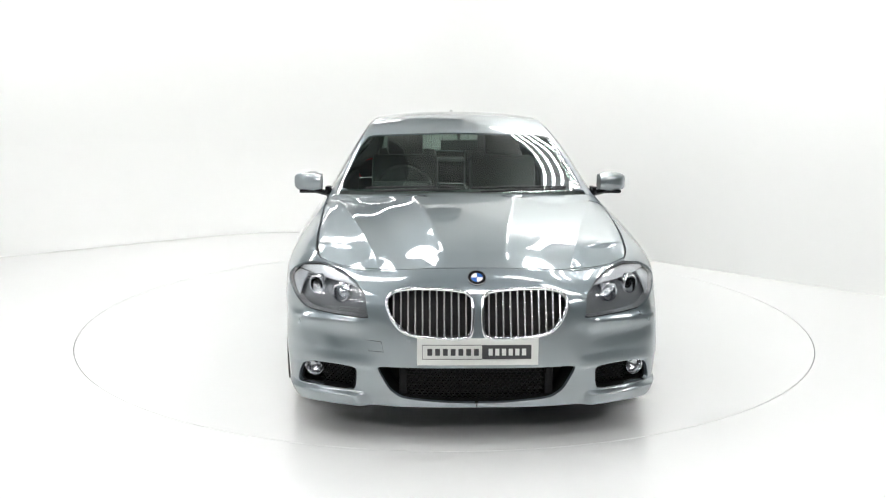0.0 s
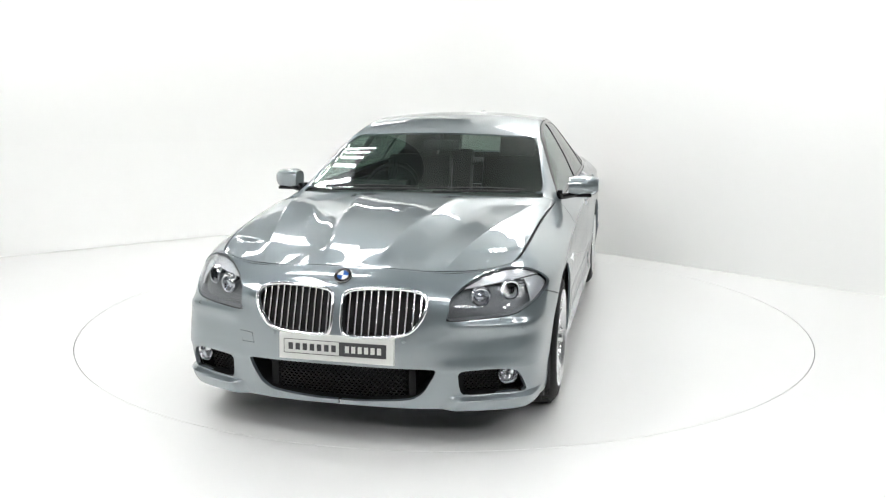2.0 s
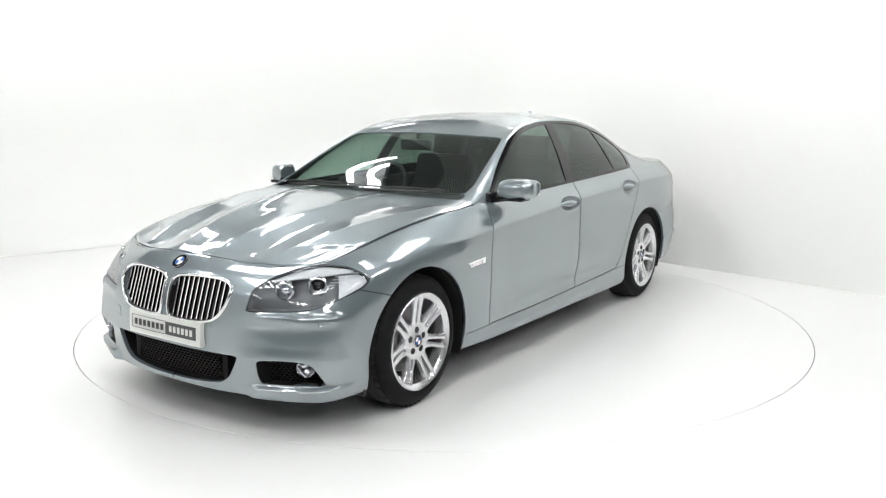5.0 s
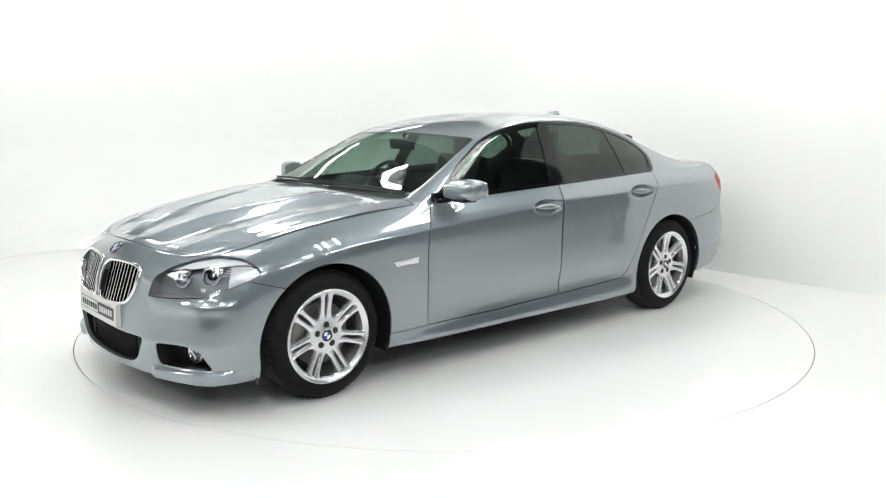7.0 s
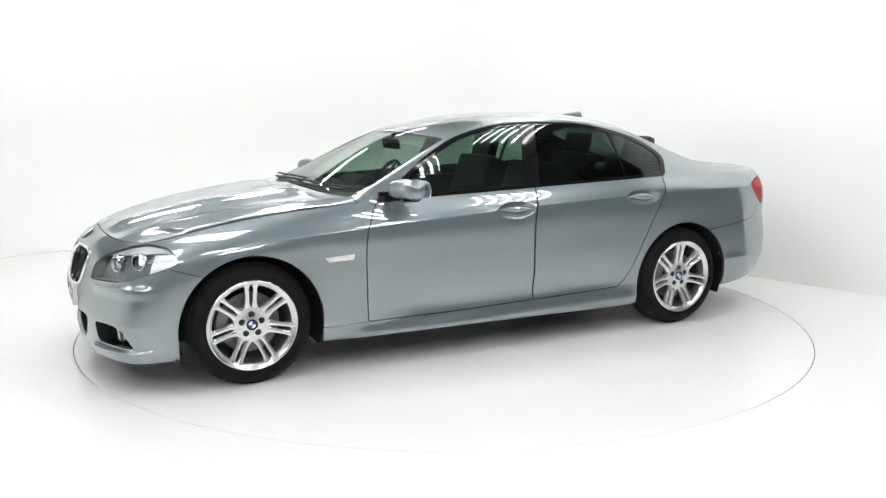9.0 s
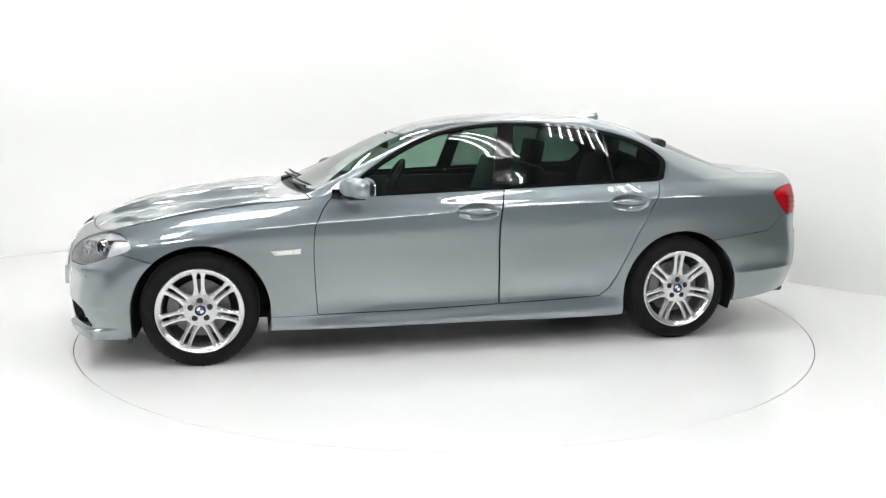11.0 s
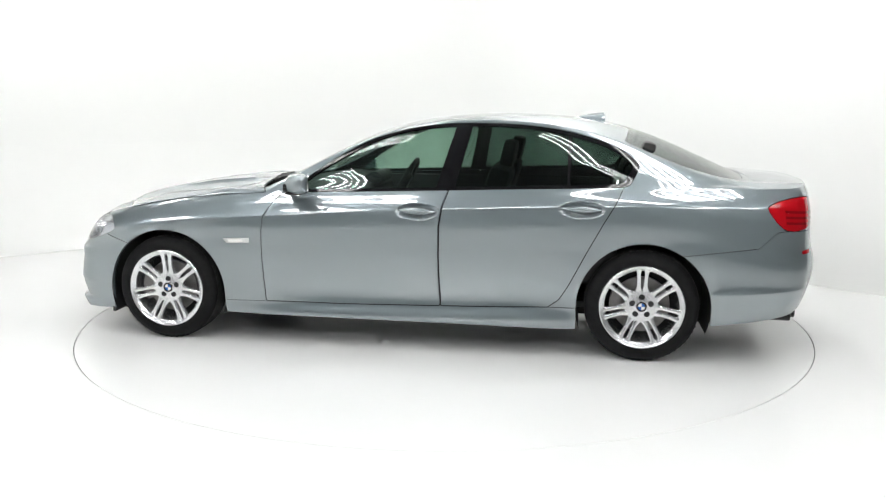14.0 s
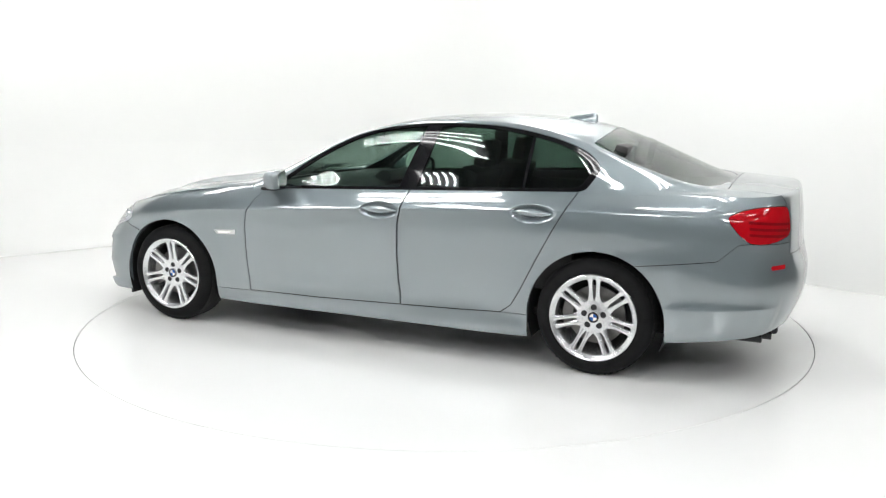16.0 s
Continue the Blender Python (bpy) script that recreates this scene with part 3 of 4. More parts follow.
    panel("rear_bumper", bumper_r, paint, car, sides=0, thick=0.02)
    panel("windscreen", screen, (GLASS,), car, "greenish windscreen with reflections", sides=0, thick=0.005, sink=0.002)
    panel("rear_window", rear_glass, (BACKGLASS,), car, "rear window mirroring the pale wall", sides=0, thick=0.004, sink=0.002)
    panel("cowl_panel", cowl, (PLASTIC, DARK), car, sides=0, sink=0.03)
    doors = {}
    for sd in (1, -1):
        panel("front_wing", wing, paint, car, sides=sd)
        panel("side_sill", sill, paint, car, sides=sd)
        f, r = panel("front_door", door_f, paint, car, sides=sd), panel("rear_door", door_r, paint, car, sides=sd)
        doors[sd] = (f, r)
        core, trim = carve(dlo, inside(DLO_IN, X, Z, lambda V: V[:, 1] - .3), 0)
        panel("window_trim", trim, (GLOSSBLACK, DARK), f, "gloss black window trim", sides=sd)
        pillar_f = lambda V: -(V[:, 0] + .26 + (V[:, 2] - 1.0) * .26)
        pillar_r = lambda V: -(V[:, 0] + .375 + (V[:, 2] - 1.0) * .22)
        front_w, rest = carve(core, lambda V: -pillar_f(V), 0)
        post, rest = carve(rest, lambda V: -pillar_r(V), 0)
        rear_w, rest = carve(rest, lambda V: V[:, 0] + 1.045, 0)
        strip, quarter = carve(rest, lambda V: V[:, 0] + 1.062, 0)
        panel("front_window", front_w, (SIDEGLASS,), f, "lightly tinted window", thick=0.004, sides=sd, sink=0.004)
        panel("centre_post", post, (GLOSSBLACK, DARK), f, "gloss black door post", sides=sd)
        panel("rear_window", rear_w, (TINT,), r, "dark tinted window", thick=0.004, sides=sd, sink=0.004)
        panel("window_bar", strip, (GLOSSBLACK, DARK), r, sides=sd)
        panel("quarter_window", quarter, (TINT,), r, "dark tinted window", thick=0.004, sides=sd, sink=0.004)
        for d, x0, z0 in ((f, -.16, .872), (r, -1.135, .905)):
            door_handle(d, x0, z0, sd)
        headlamp(car, lamp, sd)
        tail_lamp(car, tail, sd)
        mirror(f, sd)
        side_vent(car, sd)
        fog_lamp(car, sd)
        kidney(car, sd)
        wheel_well(car, sd)
        sensors(car, sd)
        exhaust(car, sd)
        strip = clip(bumper_r, lambda V: np.minimum(.011 - abs(V[:, 2] - .664), np.minimum(-1.63 - V[:, 0] - V[:, 1], V[:, 0] + V[:, 1] + 1.80)))
        panel("rear_reflector", strip, (RED,), car, "thin red bumper reflector", sides=sd, sink=-.003, thick=.006)
    intake(car)
    number_plate(car)
    badge(car)
    underbody(car)
    fin(car)
    wipers(car)
    interior(car)
    wheels(car)
    return car


def door_handle(door, x0, z0, sd):
    y0 = surface_y(x0 + .16, z0) - .012
    bm = bmesh.new()
    n, k = 22, 10
    rows = []
    for i in range(n + 1):
        t = i / n * 2 - 1
        w = 1 - t * t
        rows.append([bm.verts.new((x0 + t * .122, sd * (y0 + .004 + .030 * w * math.sin(a) ** .8 if math.sin(a) > 0 else sd * 0 + y0 + .002), z0 + .004 * t + math.cos(a) * .021 * max(w, .03))) for a in (math.pi * j / k for j in range(k + 1))])
    for i in range(n):
        for j in range(k):
            bm.faces.new((rows[i][j], rows[i + 1][j], rows[i + 1][j + 1], rows[i][j + 1]))
    for v in bm.verts:
        if v.co.y * sd < 0:
            v.co.y = -v.co.y
    bmesh.ops.recalc_face_normals(bm, faces=bm.faces[:])
    h = part("door_handle", bm, PAINT, door, "body-coloured pull handle", angle=60)
    return h


def lens_ring(bm, c, axis, r, tube_r, n=28):
    ring_mesh(bm, [(r + tube_r * math.cos(a), tube_r * math.sin(a)) for a in (2 * math.pi * j / 6 for j in range(6))], n, Matrix.Translation(c) @ axis, closed=True)


def skirt(V, W, F, parent, sd):
    """The wall of a lamp bowl, from the rim of its lens V to the rim of its housing W."""
    edges = {(i, j) for f in F for i, j in zip(f, f[1:] + f[:1])}
    m = np.array([1, sd, 1.0])
    bm = bmesh.new()
    vs = {}
    def vert(k, A, back):
        if (k, back) not in vs:
            vs[(k, back)] = bm.verts.new((A[k, :3] - (0 if back else .006) * V[k, 3:6]) * m)
        return vs[(k, back)]
    for i, j in edges:
        if (j, i) not in edges:
            bm.faces.new((vert(i, V, 0), vert(j, V, 0), vert(j, W, 1), vert(i, W, 1)))
    part("bowl_wall", bm, LAMPGREY, parent, angle=60)


def headlamp(car, mesh, sd):
    lamp = panel("headlamp", mesh, (LENS,), car, "clear headlamp with two round projectors", thick=0.004, sides=sd, sink=0.003)
    # housing: the same outline set back, tilted
    V, F = mesh
    W = V.copy()
    W[:, 0] -= .056
    W[:, 1] -= .018
    W[:, 2] -= .004
    skirt(V, W, F, lamp, sd)
    panel("lamp_housing", (W, F), (LAMPGREY, DARK), lamp, "dark grey lamp housing", thick=0.01, sides=sd)
    edge = clip(mesh, lambda Q: Q[:, 2] - .722 - np.clip((Q[:, 1] - .55) * .12, -.03, .03))
    panel("eyebrow", edge, (BADGEWHITE,), lamp, "bright strip along the top", thick=0.006, sides=sd, sink=0.014)
    outer = clip(mesh, lambda Q: np.minimum(Q[:, 1] - Q[:, 0] + 1.16, .748 - Q[:, 2]))
    panel("indicator_bowl", outer, (SATIN,), lamp, "silvery outer reflector", thick=0.006, sides=sd, sink=0.022)
    for y, z, r in ((.60, .672, .047), (.715, .690, .049)):
        x = surface_x(y, z) - (.054 if y < .7 else .060)
        ax = pose(0, 0, 0, 0, 0, -90 + sd * (24 if y < .7 else 36))
        m = Matrix.Translation((x, sd * y, z)) @ ax
        bm = bmesh.new()
        ring_mesh(bm, [(r, -.02), (r, .014), (r - .006, .020), (r - .012, .018), (r - .014, -.02)], 40, m)
        part("halo_ring", bm, REFLECTOR, lamp, "bright ring")
        bm = bmesh.new()
        ring_mesh(bm, [(.0005, .016), (r * .3, .013), (r * .52, .004), (r * .62, -.012), (r * .80, -.014)], 36, m)
        part("projector", bm, GLOSSBLACK if y > .7 else REFLECTOR, lamp, "round projector lens")
    bm = bmesh.new()
    for i in range(6):
        z = .69 + i * .012
        x, y = 1.965 - i * .012, .818 + .004 * i
        box(bm, 0, 0, 0, .10, .008, .005, Matrix.Translation((x - .03, sd * (y - .045), z)) @ pose(0, 0, 0, 0, 0, -sd * 35))
    part("indicator_fins", bm, SATIN, lamp, "silvery ribbed indicator", smooth=False)


def tail_lamp(car, mesh, sd):
    lamp = panel("tail_lamp", mesh, (RED, DARK), car, "red L-shaped tail lamp", thick=0.02, sides=sd)
    for k in range(3):
        zz = .835 + k * .032
        band = clip(clip(mesh, lambda Q: .007 - abs(Q[:, 2] - zz - (Q[:, 1] + Q[:, 0] + 1.6) * .05)), lambda Q: np.minimum(-1.45 - (Q[:, 0] + Q[:, 1]), (Q[:, 0] + Q[:, 1]) + 1.85))
        panel("light_bar", band, (DARKRED,), lamp, thick=0.003, sides=sd, sink=-.0035)


def mirror(door, sd):
    bm = bmesh.new()
    n, k = 18, 20
    rows = []
    for i in range(n + 1):
        t = i / n
        y = .862 + t * .170
        sz = .060 * (1 - max(0, (t - .6) / .4) ** 3 * .42) * (1 - max(0, .2 - t) * .8)
        sx = .070 * (1 - max(0, (t - .45) / .55) ** 2.4 * .55)
        cz = 1.027 - .004 * t + .012 * max(0, t - .6)
        cx = .60 - .05 * t
        rows.append([bm.verts.new((cx + sx * (abs(math.cos(a)) ** .65 * math.copysign(1, math.cos(a)) if math.cos(a) < 0 else math.cos(a)), sd * y, cz + sz * abs(math.sin(a)) ** .55 * math.copysign(1, math.sin(a)))) for a in (2 * math.pi * j / k for j in range(k))])
    for i in range(n):
        for j in range(k):
            bm.faces.new((rows[i][j], rows[i][(j + 1) % k], rows[i + 1][(j + 1) % k], rows[i + 1][j]))
    bm.faces.new(rows[0])
    bm.faces.new(rows[-1][::-1])
    bmesh.ops.recalc_face_normals(bm, faces=bm.faces[:])
    house = part("mirror_housing", bm, PAINT, door, "body-coloured door mirror", angle=50)
    bm = bmesh.new()
    box(bm, .585, sd * .935, .972, .105, .125, .022, None, .009)
    part("mirror_base", bm, GLOSSBLACK, door, "black underside of the mirror")
    bm = bmesh.new()
    tube(bm, [(.665, sd * .80, .962), (.645, sd * .86, .972), (.61, sd * .925, .985)], .020, 10, squash=.9)
    box(bm, .66, sd * .815, .985, .10, .03, .05, None, .008)
    part("mirror_arm", bm, GLOSSBLACK, door, "gloss black mirror foot")
    bm = bmesh.new()
    prism(bm, smooth_loop([(.888, .985), (.885, 1.075), (.96, 1.082), (1.02, 1.065), (1.03, 1.02), (1.01, .985)], 4), 0, .004, lambda a, b, d: (.527 - (a - .88) * .30 - d, sd * a, b))
    part("mirror_glass", bm, CHROME, door, "mirror glass", smooth=False)


def side_vent(car, sd):
    bm = bmesh.new()
    o = [(1.075, .672), (.90, .682), (.905, .650), (1.05, .645)]
    prism(bm, o, -.002, .006, lambda a, b, d: (a, sd * (surface_y(a, b) + d), b))
    v = part("side_vent", bm, CHROME, car, "chromed side vent with indicator", smooth=False)
    bm = bmesh.new()
    prism(bm, [(1.045, .667), (.94, .672), (.945, .656), (1.035, .652)], .006, .009, lambda a, b, d: (a, sd * (surface_y(a, b) + d), b))
    part("indicator", bm, BADGEWHITE, v, smooth=False)


def fog_lamp(car, sd):
    # pocket lined in black, with mesh, and a round lamp
    loop = [(a * 1.0, b) for a, b in FOGPOCKET]
    bm = bmesh.new()
    outer = [bm.verts.new((surface_x(a, b) - .004, sd * a, b)) for a, b in loop]
    back = [bm.verts.new((surface_x(a, b) - .10, sd * (.66 + (a - .66) * .88), .30 + (b - .30) * .9)) for a, b in loop]
    n = len(loop)
    for i in range(n):
        bm.faces.new((outer[i], outer[(i + 1) % n], back[(i + 1) % n], back[i]))
    bm.faces.new(back)
    bmesh.ops.recalc_face_normals(bm, faces=bm.faces[:])
    pocket = part("fog_lamp_pocket", bm, INTAKEBLACK, car, "black mesh air pocket")
    bm = bmesh.new()
    honeycomb(bm, lambda a, b: (surface_x(a, b) - .055, sd * a, b), .53, .70, .255, .37, .022, loop)
    part("mesh_insert", bm, INTAKEBLACK, pocket, smooth=False)
    m = Matrix.Translation((surface_x(.728, .335) - .050, sd * .728, .332)) @ pose(0, 0, 0, 0, 0, -90 + sd * 18)
    bm = bmesh.new()
    ring_mesh(bm, [(.046, -.05), (.046, .012), (.042, .018), (.037, .012), (.030, -.012), (.0005, -.03)], 36, m)
    lamp = part("fog_lamp", bm, REFLECTOR, pocket, "round fog lamp")
    bm = bmesh.new()
    ring_mesh(bm, [(.0005, .022), (.02, .02), (.037, .013)], 36, m)
    part("fog_lens", bm, LENS, pocket)


def honeycomb(bm, put, a0, a1, b0, b1, cell, loop=None):
    """Rows of flattened hexagon cells as thin bars."""
    w, hgt = cell, cell * .55
    test = inside(loop, lambda V: V[:, 0], lambda V: V[:, 1]) if loop else None
    r = 0
    b = b0
    segs = []
    while b < b1:
        a = a0 + (w / 2 if r % 2 else 0)
        while a < a1:
            segs += [((a - w / 2, b), (a - w * .0, b + hgt * .42)), ((a, b + hgt * .42), (a + w / 2, b)), ((a, b + hgt * .42), (a, b + hgt))]
            a += w
        b += hgt
        r += 1
    if test:
        mids = np.array([((p[0] + q[0]) / 2, (p[1] + q[1]) / 2) for p, q in segs])
        ok = test(mids) > .004
        segs = [s for s, k in zip(segs, ok) if k]
    for p, q in segs:
        P, Q = Vector(put(*p)), Vector(put(*q))
        t = (Q - P).normalized()
        u = Vector((1, 0, 0))
        s = t.cross(u).normalized() * .0022
        vs = [bm.verts.new(v) for v in (P + s, P - s, Q - s, Q + s, P + s - u * .012, P - s - u * .012, Q - s - u * .012, Q + s - u * .012)]
        for f in ((0, 1, 2, 3), (0, 3, 7, 4), (1, 5, 6, 2)):
            bm.faces.new([vs[i] for i in f])


def kidney(car, sd):
    frame_pts = [front_point(a, b, .006) for a, b in KIDNEY]
    frame_pts = [Vector((p.x, sd * p.y, p.z)) for p in frame_pts]
    bm = bmesh.new()
    tube(bm, frame_pts, .0085, 10, closed=True)
    bmesh.ops.recalc_face_normals(bm, faces=bm.faces[:])
    grille = part("kidney_grille", bm, CHROME, car, "chrome-framed grille with upright slats", angle=60)
    bm = bmesh.new()
    vs = [bm.verts.new((surface_x(a, b) - .05, sd * a, b)) for a, b in KIDNEY]
    bm.faces.new(vs if sd > 0 else vs[::-1])
    lip = [bm.verts.new((surface_x(a, b), sd * a, b)) for a, b in KIDNEY]
    n = len(KIDNEY)
    for i in range(n):
        bm.faces.new((lip[i], lip[(i + 1) % n], vs[(i + 1) % n], vs[i]))
    part("grille_back", bm, DARK, grille, smooth=False)
    ys = np.array(KIDNEY)
    for i in range(11):
        y = .050 + i * .0315
        near = ys[np.argsort(abs(ys[:, 0] - y))[:8]]
        lo, hi = near[:, 1].min() + .004, near[:, 1].max() - .004
        if hi - lo < .05:
            continue
        bm = bmesh.new()
        x0, x1 = surface_x(y, lo), surface_x(y, hi)
        q = [(x0 - .004, y - .0034, lo), (x0 - .004, y + .0034, lo), (x1 - .004, y + .0034, hi), (x1 - .004, y - .0034, hi)]
        k = [(x0 - .018, y - .0025, lo), (x0 - .018, y + .0025, lo), (x1 - .018, y + .0025, hi), (x1 - .018, y - .0025, hi)]
        vs = [bm.verts.new((p[0], sd * p[1], p[2])) for p in q + k]
        for k, f in enumerate(((0, 1, 2, 3), (4, 7, 6, 5), (0, 4, 5, 1), (1, 5, 6, 2), (2, 6, 7, 3), (3, 7, 4, 0))):
            bm.faces.new([vs[j] for j in f]).material_index = 1 if k else 0
        bmesh.ops.recalc_face_normals(bm, faces=bm.faces[:])
        part("slat", bm, (SLATCHROME, GLOSSBLACK), grille, smooth=False)


def intake(car):
    full = INTAKE
    bm = bmesh.new()
    outer = [bm.verts.new((surface_x(a, b) - .004, a, b)) for a, b in full]
    back = [bm.verts.new((surface_x(a, b) - .12, a * .93, .295 + (b - .295) * .9)) for a, b in full]
    n = len(full)
    for i in range(n):
        bm.faces.new((outer[i], outer[(i + 1) % n], back[(i + 1) % n], back[i]))
    bm.faces.new(back)
    bmesh.ops.recalc_face_normals(bm, faces=bm.faces[:])
    t = part("lower_intake", bm, INTAKEBLACK, car, "black lower air intake with honeycomb mesh")
    bm = bmesh.new()
    honeycomb(bm, lambda a, b: (surface_x(a, b) - .05, a, b), -.30, .30, .215, .375, .024, full)
    part("mesh_insert", bm, INTAKEBLACK, t, smooth=False)
    for y in (-.325, .325):
        bm = bmesh.new()
        box(bm, surface_x(y, .3) - .06, y, .30, .03, .035, .13, None, .006)
        part("intake_strut", bm, INTAKEBLACK, t)


def number_plate(car):
    x0 = 2.318
    tilt = Matrix.Translation((x0, 0, .455)) @ pose(0, 0, 0, 0, -3, 0)
    def put(a, b, d):
        return tilt @ Vector((d - .06 * a * a, a, b))
    def slab(name, a0, a1, b0, b1, d0, d1, mat, par, label=""):
        bm = bmesh.new()
        k = max(2, int((a1 - a0) / .05))
        up = [(a0 + (a1 - a0) * i / k, b1) for i in range(k + 1)]
        dn = [(a1 - (a1 - a0) * i / k, b0) for i in range(k + 1)]
        prism(bm, up + dn, d0, d1, put)
        return part(name, bm, mat, par, label, smooth=False)
    p = slab("number_plate", -.263, .263, -.058, .058, -.02, .006, PLATE, car, "off-white show plate with a dark half")
    slab("dark_panel", .018, .232, -.031, .031, .006, .0075, PLATEDARK, p, "charcoal panel")
    for b in (-.031, .031):
        slab("frame_line", -.24, .018, b - .0012, b + .0012, .006, .007, PLATEDARK, p)
    slab("frame_line", -.2412, -.239, -.031, .031, .006, .007, PLATEDARK, p)
    for a0, n, step, mat in ((-.218, 7, .0335, PLATEDARK), (.046, 6, .029, PLATE)):
        for i in range(n):
            w = step * .62
            slab("lettering_bar", a0 + i * step, a0 + i * step + w, -.015, .015, .0075, .0085, mat, p)


def roundel(parent, m, r, name="badge"):
    bm = bmesh.new()
    ring_mesh(bm, [(r, -.004), (r, .003), (r * .92, .005), (r * .64, .004), (r * .60, .003)], 40, m)
    b = part(name, bm, (GLOSSBLACK), parent, "round badge with blue and white quarters", angle=50)
    bm = bmesh.new()
    lens_ring(bm, Vector((0, .003, 0)), Matrix.Identity(4), r * .97, r * .05, 36)
    bmesh.ops.transform(bm, matrix=m, verts=bm.verts[:])
    part("badge_rim", bm, CHROME, b)
    for q in range(4):
        bm = bmesh.new()
        c = bm.verts.new((0, .0042, 0))
        arc = [bm.verts.new((r * .62 * math.cos(a), .0042, r * .62 * math.sin(a))) for a in (math.pi / 2 * (q + j / 8) for j in range(9))]
        for j in range(8):
            bm.faces.new((c, arc[j], arc[j + 1]))
        bmesh.ops.transform(bm, matrix=m, verts=bm.verts[:])
        part("badge_quarter", bm, BADGEBLUE if q % 2 else BADGEWHITE, b, smooth=False)
    return b


def badge(car):
    z = .758
    m = Matrix.Translation((surface_x(0, z) + .006, 0, z)) @ pose(0, 0, 0, 0, -52, 0) @ pose(0, 0, 0, 0, 0, -90)
    roundel(car, m, .041)


def sensors(car, sd):
    for y, z in ((.30, .50), (.80, .54)):
        bm = bmesh.new()
        ax = pose(0, 0, 0, 0, 0, -90 + sd * (10 if y < .5 else 48))
        ring_mesh(bm, [(.011, -.004), (.011, .0015), (.0085, .003), (.0005, .003)], 20, Matrix.Translation((surface_x(y, z), sd * y, z)) @ ax)
        part("parking_sensor", bm, PAINT, car)
    bm = bmesh.new()
    tube(bm, [(surface_x(a, b) + .0005, sd * a, b) for a, b in ((.69, .565), (.755, .572), (.745, .588), (.70, .59))], .0016, 5, closed=True)
    part("washer_cover", bm, DARK, car, "headlamp washer cover outline")
    if sd < 0:
        bm = bmesh.new()
        tube(bm, [(surface_x(a, b) + .0005, sd * a, b) for a, b in ((.42, .485), (.49, .487), (.475, .44), (.41, .44))], .0016, 5, closed=True)
        part("tow_cover", bm, DARK, car, "square tow eye cover outline")


def exhaust(car, sd):
    for y in (.60, .69):
        m = Matrix.Translation((-2.35 + (y - .6) * .5, sd * y, .275)) @ pose(0, 0, 0, 0, 0, 90)
        bm = bmesh.new()
        ring_mesh(bm, [(.036, -.14), (.038, .07), (.033, .072), (.031, 0), (.0005, -.02)], 28, m)
        part("exhaust_tip", bm, GLOSSBLACK, car, "dark chromed exhaust tip")


def wheel_well(car, sd):
    for s in (1, -1):
        cx, r = ARCH[s]
        r += .008
        bm = bmesh.new()
        k = 30
        a_s = [math.pi * (-.12 + 1.24 * j / k) for j in range(k + 1)]
        rows = []
        for y in (.895, .86, .50):
            rr = r - (.006 if y > .88 else 0)
            rows.append([bm.verts.new((cx + rr * math.cos(a), sd * y, HUB_Z + rr * math.sin(a))) for a in a_s])
        for p, q in zip(rows[:-1], rows[1:]):
            for j in range(k):
                bm.faces.new((p[j], p[j + 1], q[j + 1], q[j]))
        bm.faces.new(rows[-1])
        part("wheel_arch_liner", bm, DARK, car, "black wheel arch liner")
        if s == 1:
            bm = bmesh.new()
            xo = cx + s * 0 + (r if s > 0 else -r) * .985
            box(bm, xo + (.01 if s > 0 else -.0), sd * .79, .19, .018, .16, .07, None, .004)
            part("mud_flap", bm, PLASTIC, car)


def underbody(car):
    bm = bmesh.new()
    box(bm, -.05, 0, .24, 1.9, 1.72, .08, None, .02)
    box(bm, 1.5, 0, .24, 1.2, 1.0, .08, None, .02)
    box(bm, -1.75, 0, .28, 1.4, 1.0, .08, None, .02)
    tube(bm, [(.8, .2, .19), (-1.0, .22, .19), (-2.2, .3, .26)], .035, 10)
    part("underbody", bm, DARK, car, "dark underbody")


def fin(car):
    bm = bmesh.new()
    z0 = 1.415
    rows = []
    for i in range(13):
        t = i / 12
        x = -1.09 - t * .17
        hgt = .062 * (t ** .8) * (1 if t < .92 else (1 - (t - .92) * 3))
        w = .034 * (1 - .35 * t)
        zb = z0 - .002 - t * .034
        rows.append([bm.verts.new((x - (hgt * .3), w * math.cos(a), zb + (hgt + .012) * abs(math.sin(a)) ** .6)) for a in (math.pi * j / 8 for j in range(9))])
    for p, q in zip(rows[:-1], rows[1:]):
        for j in range(8):
            bm.faces.new((p[j], p[j + 1], q[j + 1], q[j]))
    bm.faces.new(rows[-1])
    bmesh.ops.recalc_face_normals(bm, faces=bm.faces[:])
    part("roof_aerial", bm, PAINT, car, "shark-fin roof aerial", angle=50)


def wipers(car):
    for y0, y1 in ((.10, .60), (-.52, .02)):
        bm = bmesh.new()
        tube(bm, [(.93, y0, 1.005), (.915, (y0 + y1) / 2, 1.012), (.85, y1, 1.01)], .008, 6)
        tube(bm, [(.90, y0 - .05, 1.022), (.885, (y0 + y1) / 2, 1.028), (.82, y1 + .02, 1.02)], .006, 6)
        part("wiper", bm, PLASTIC, car, "black wiper arm")


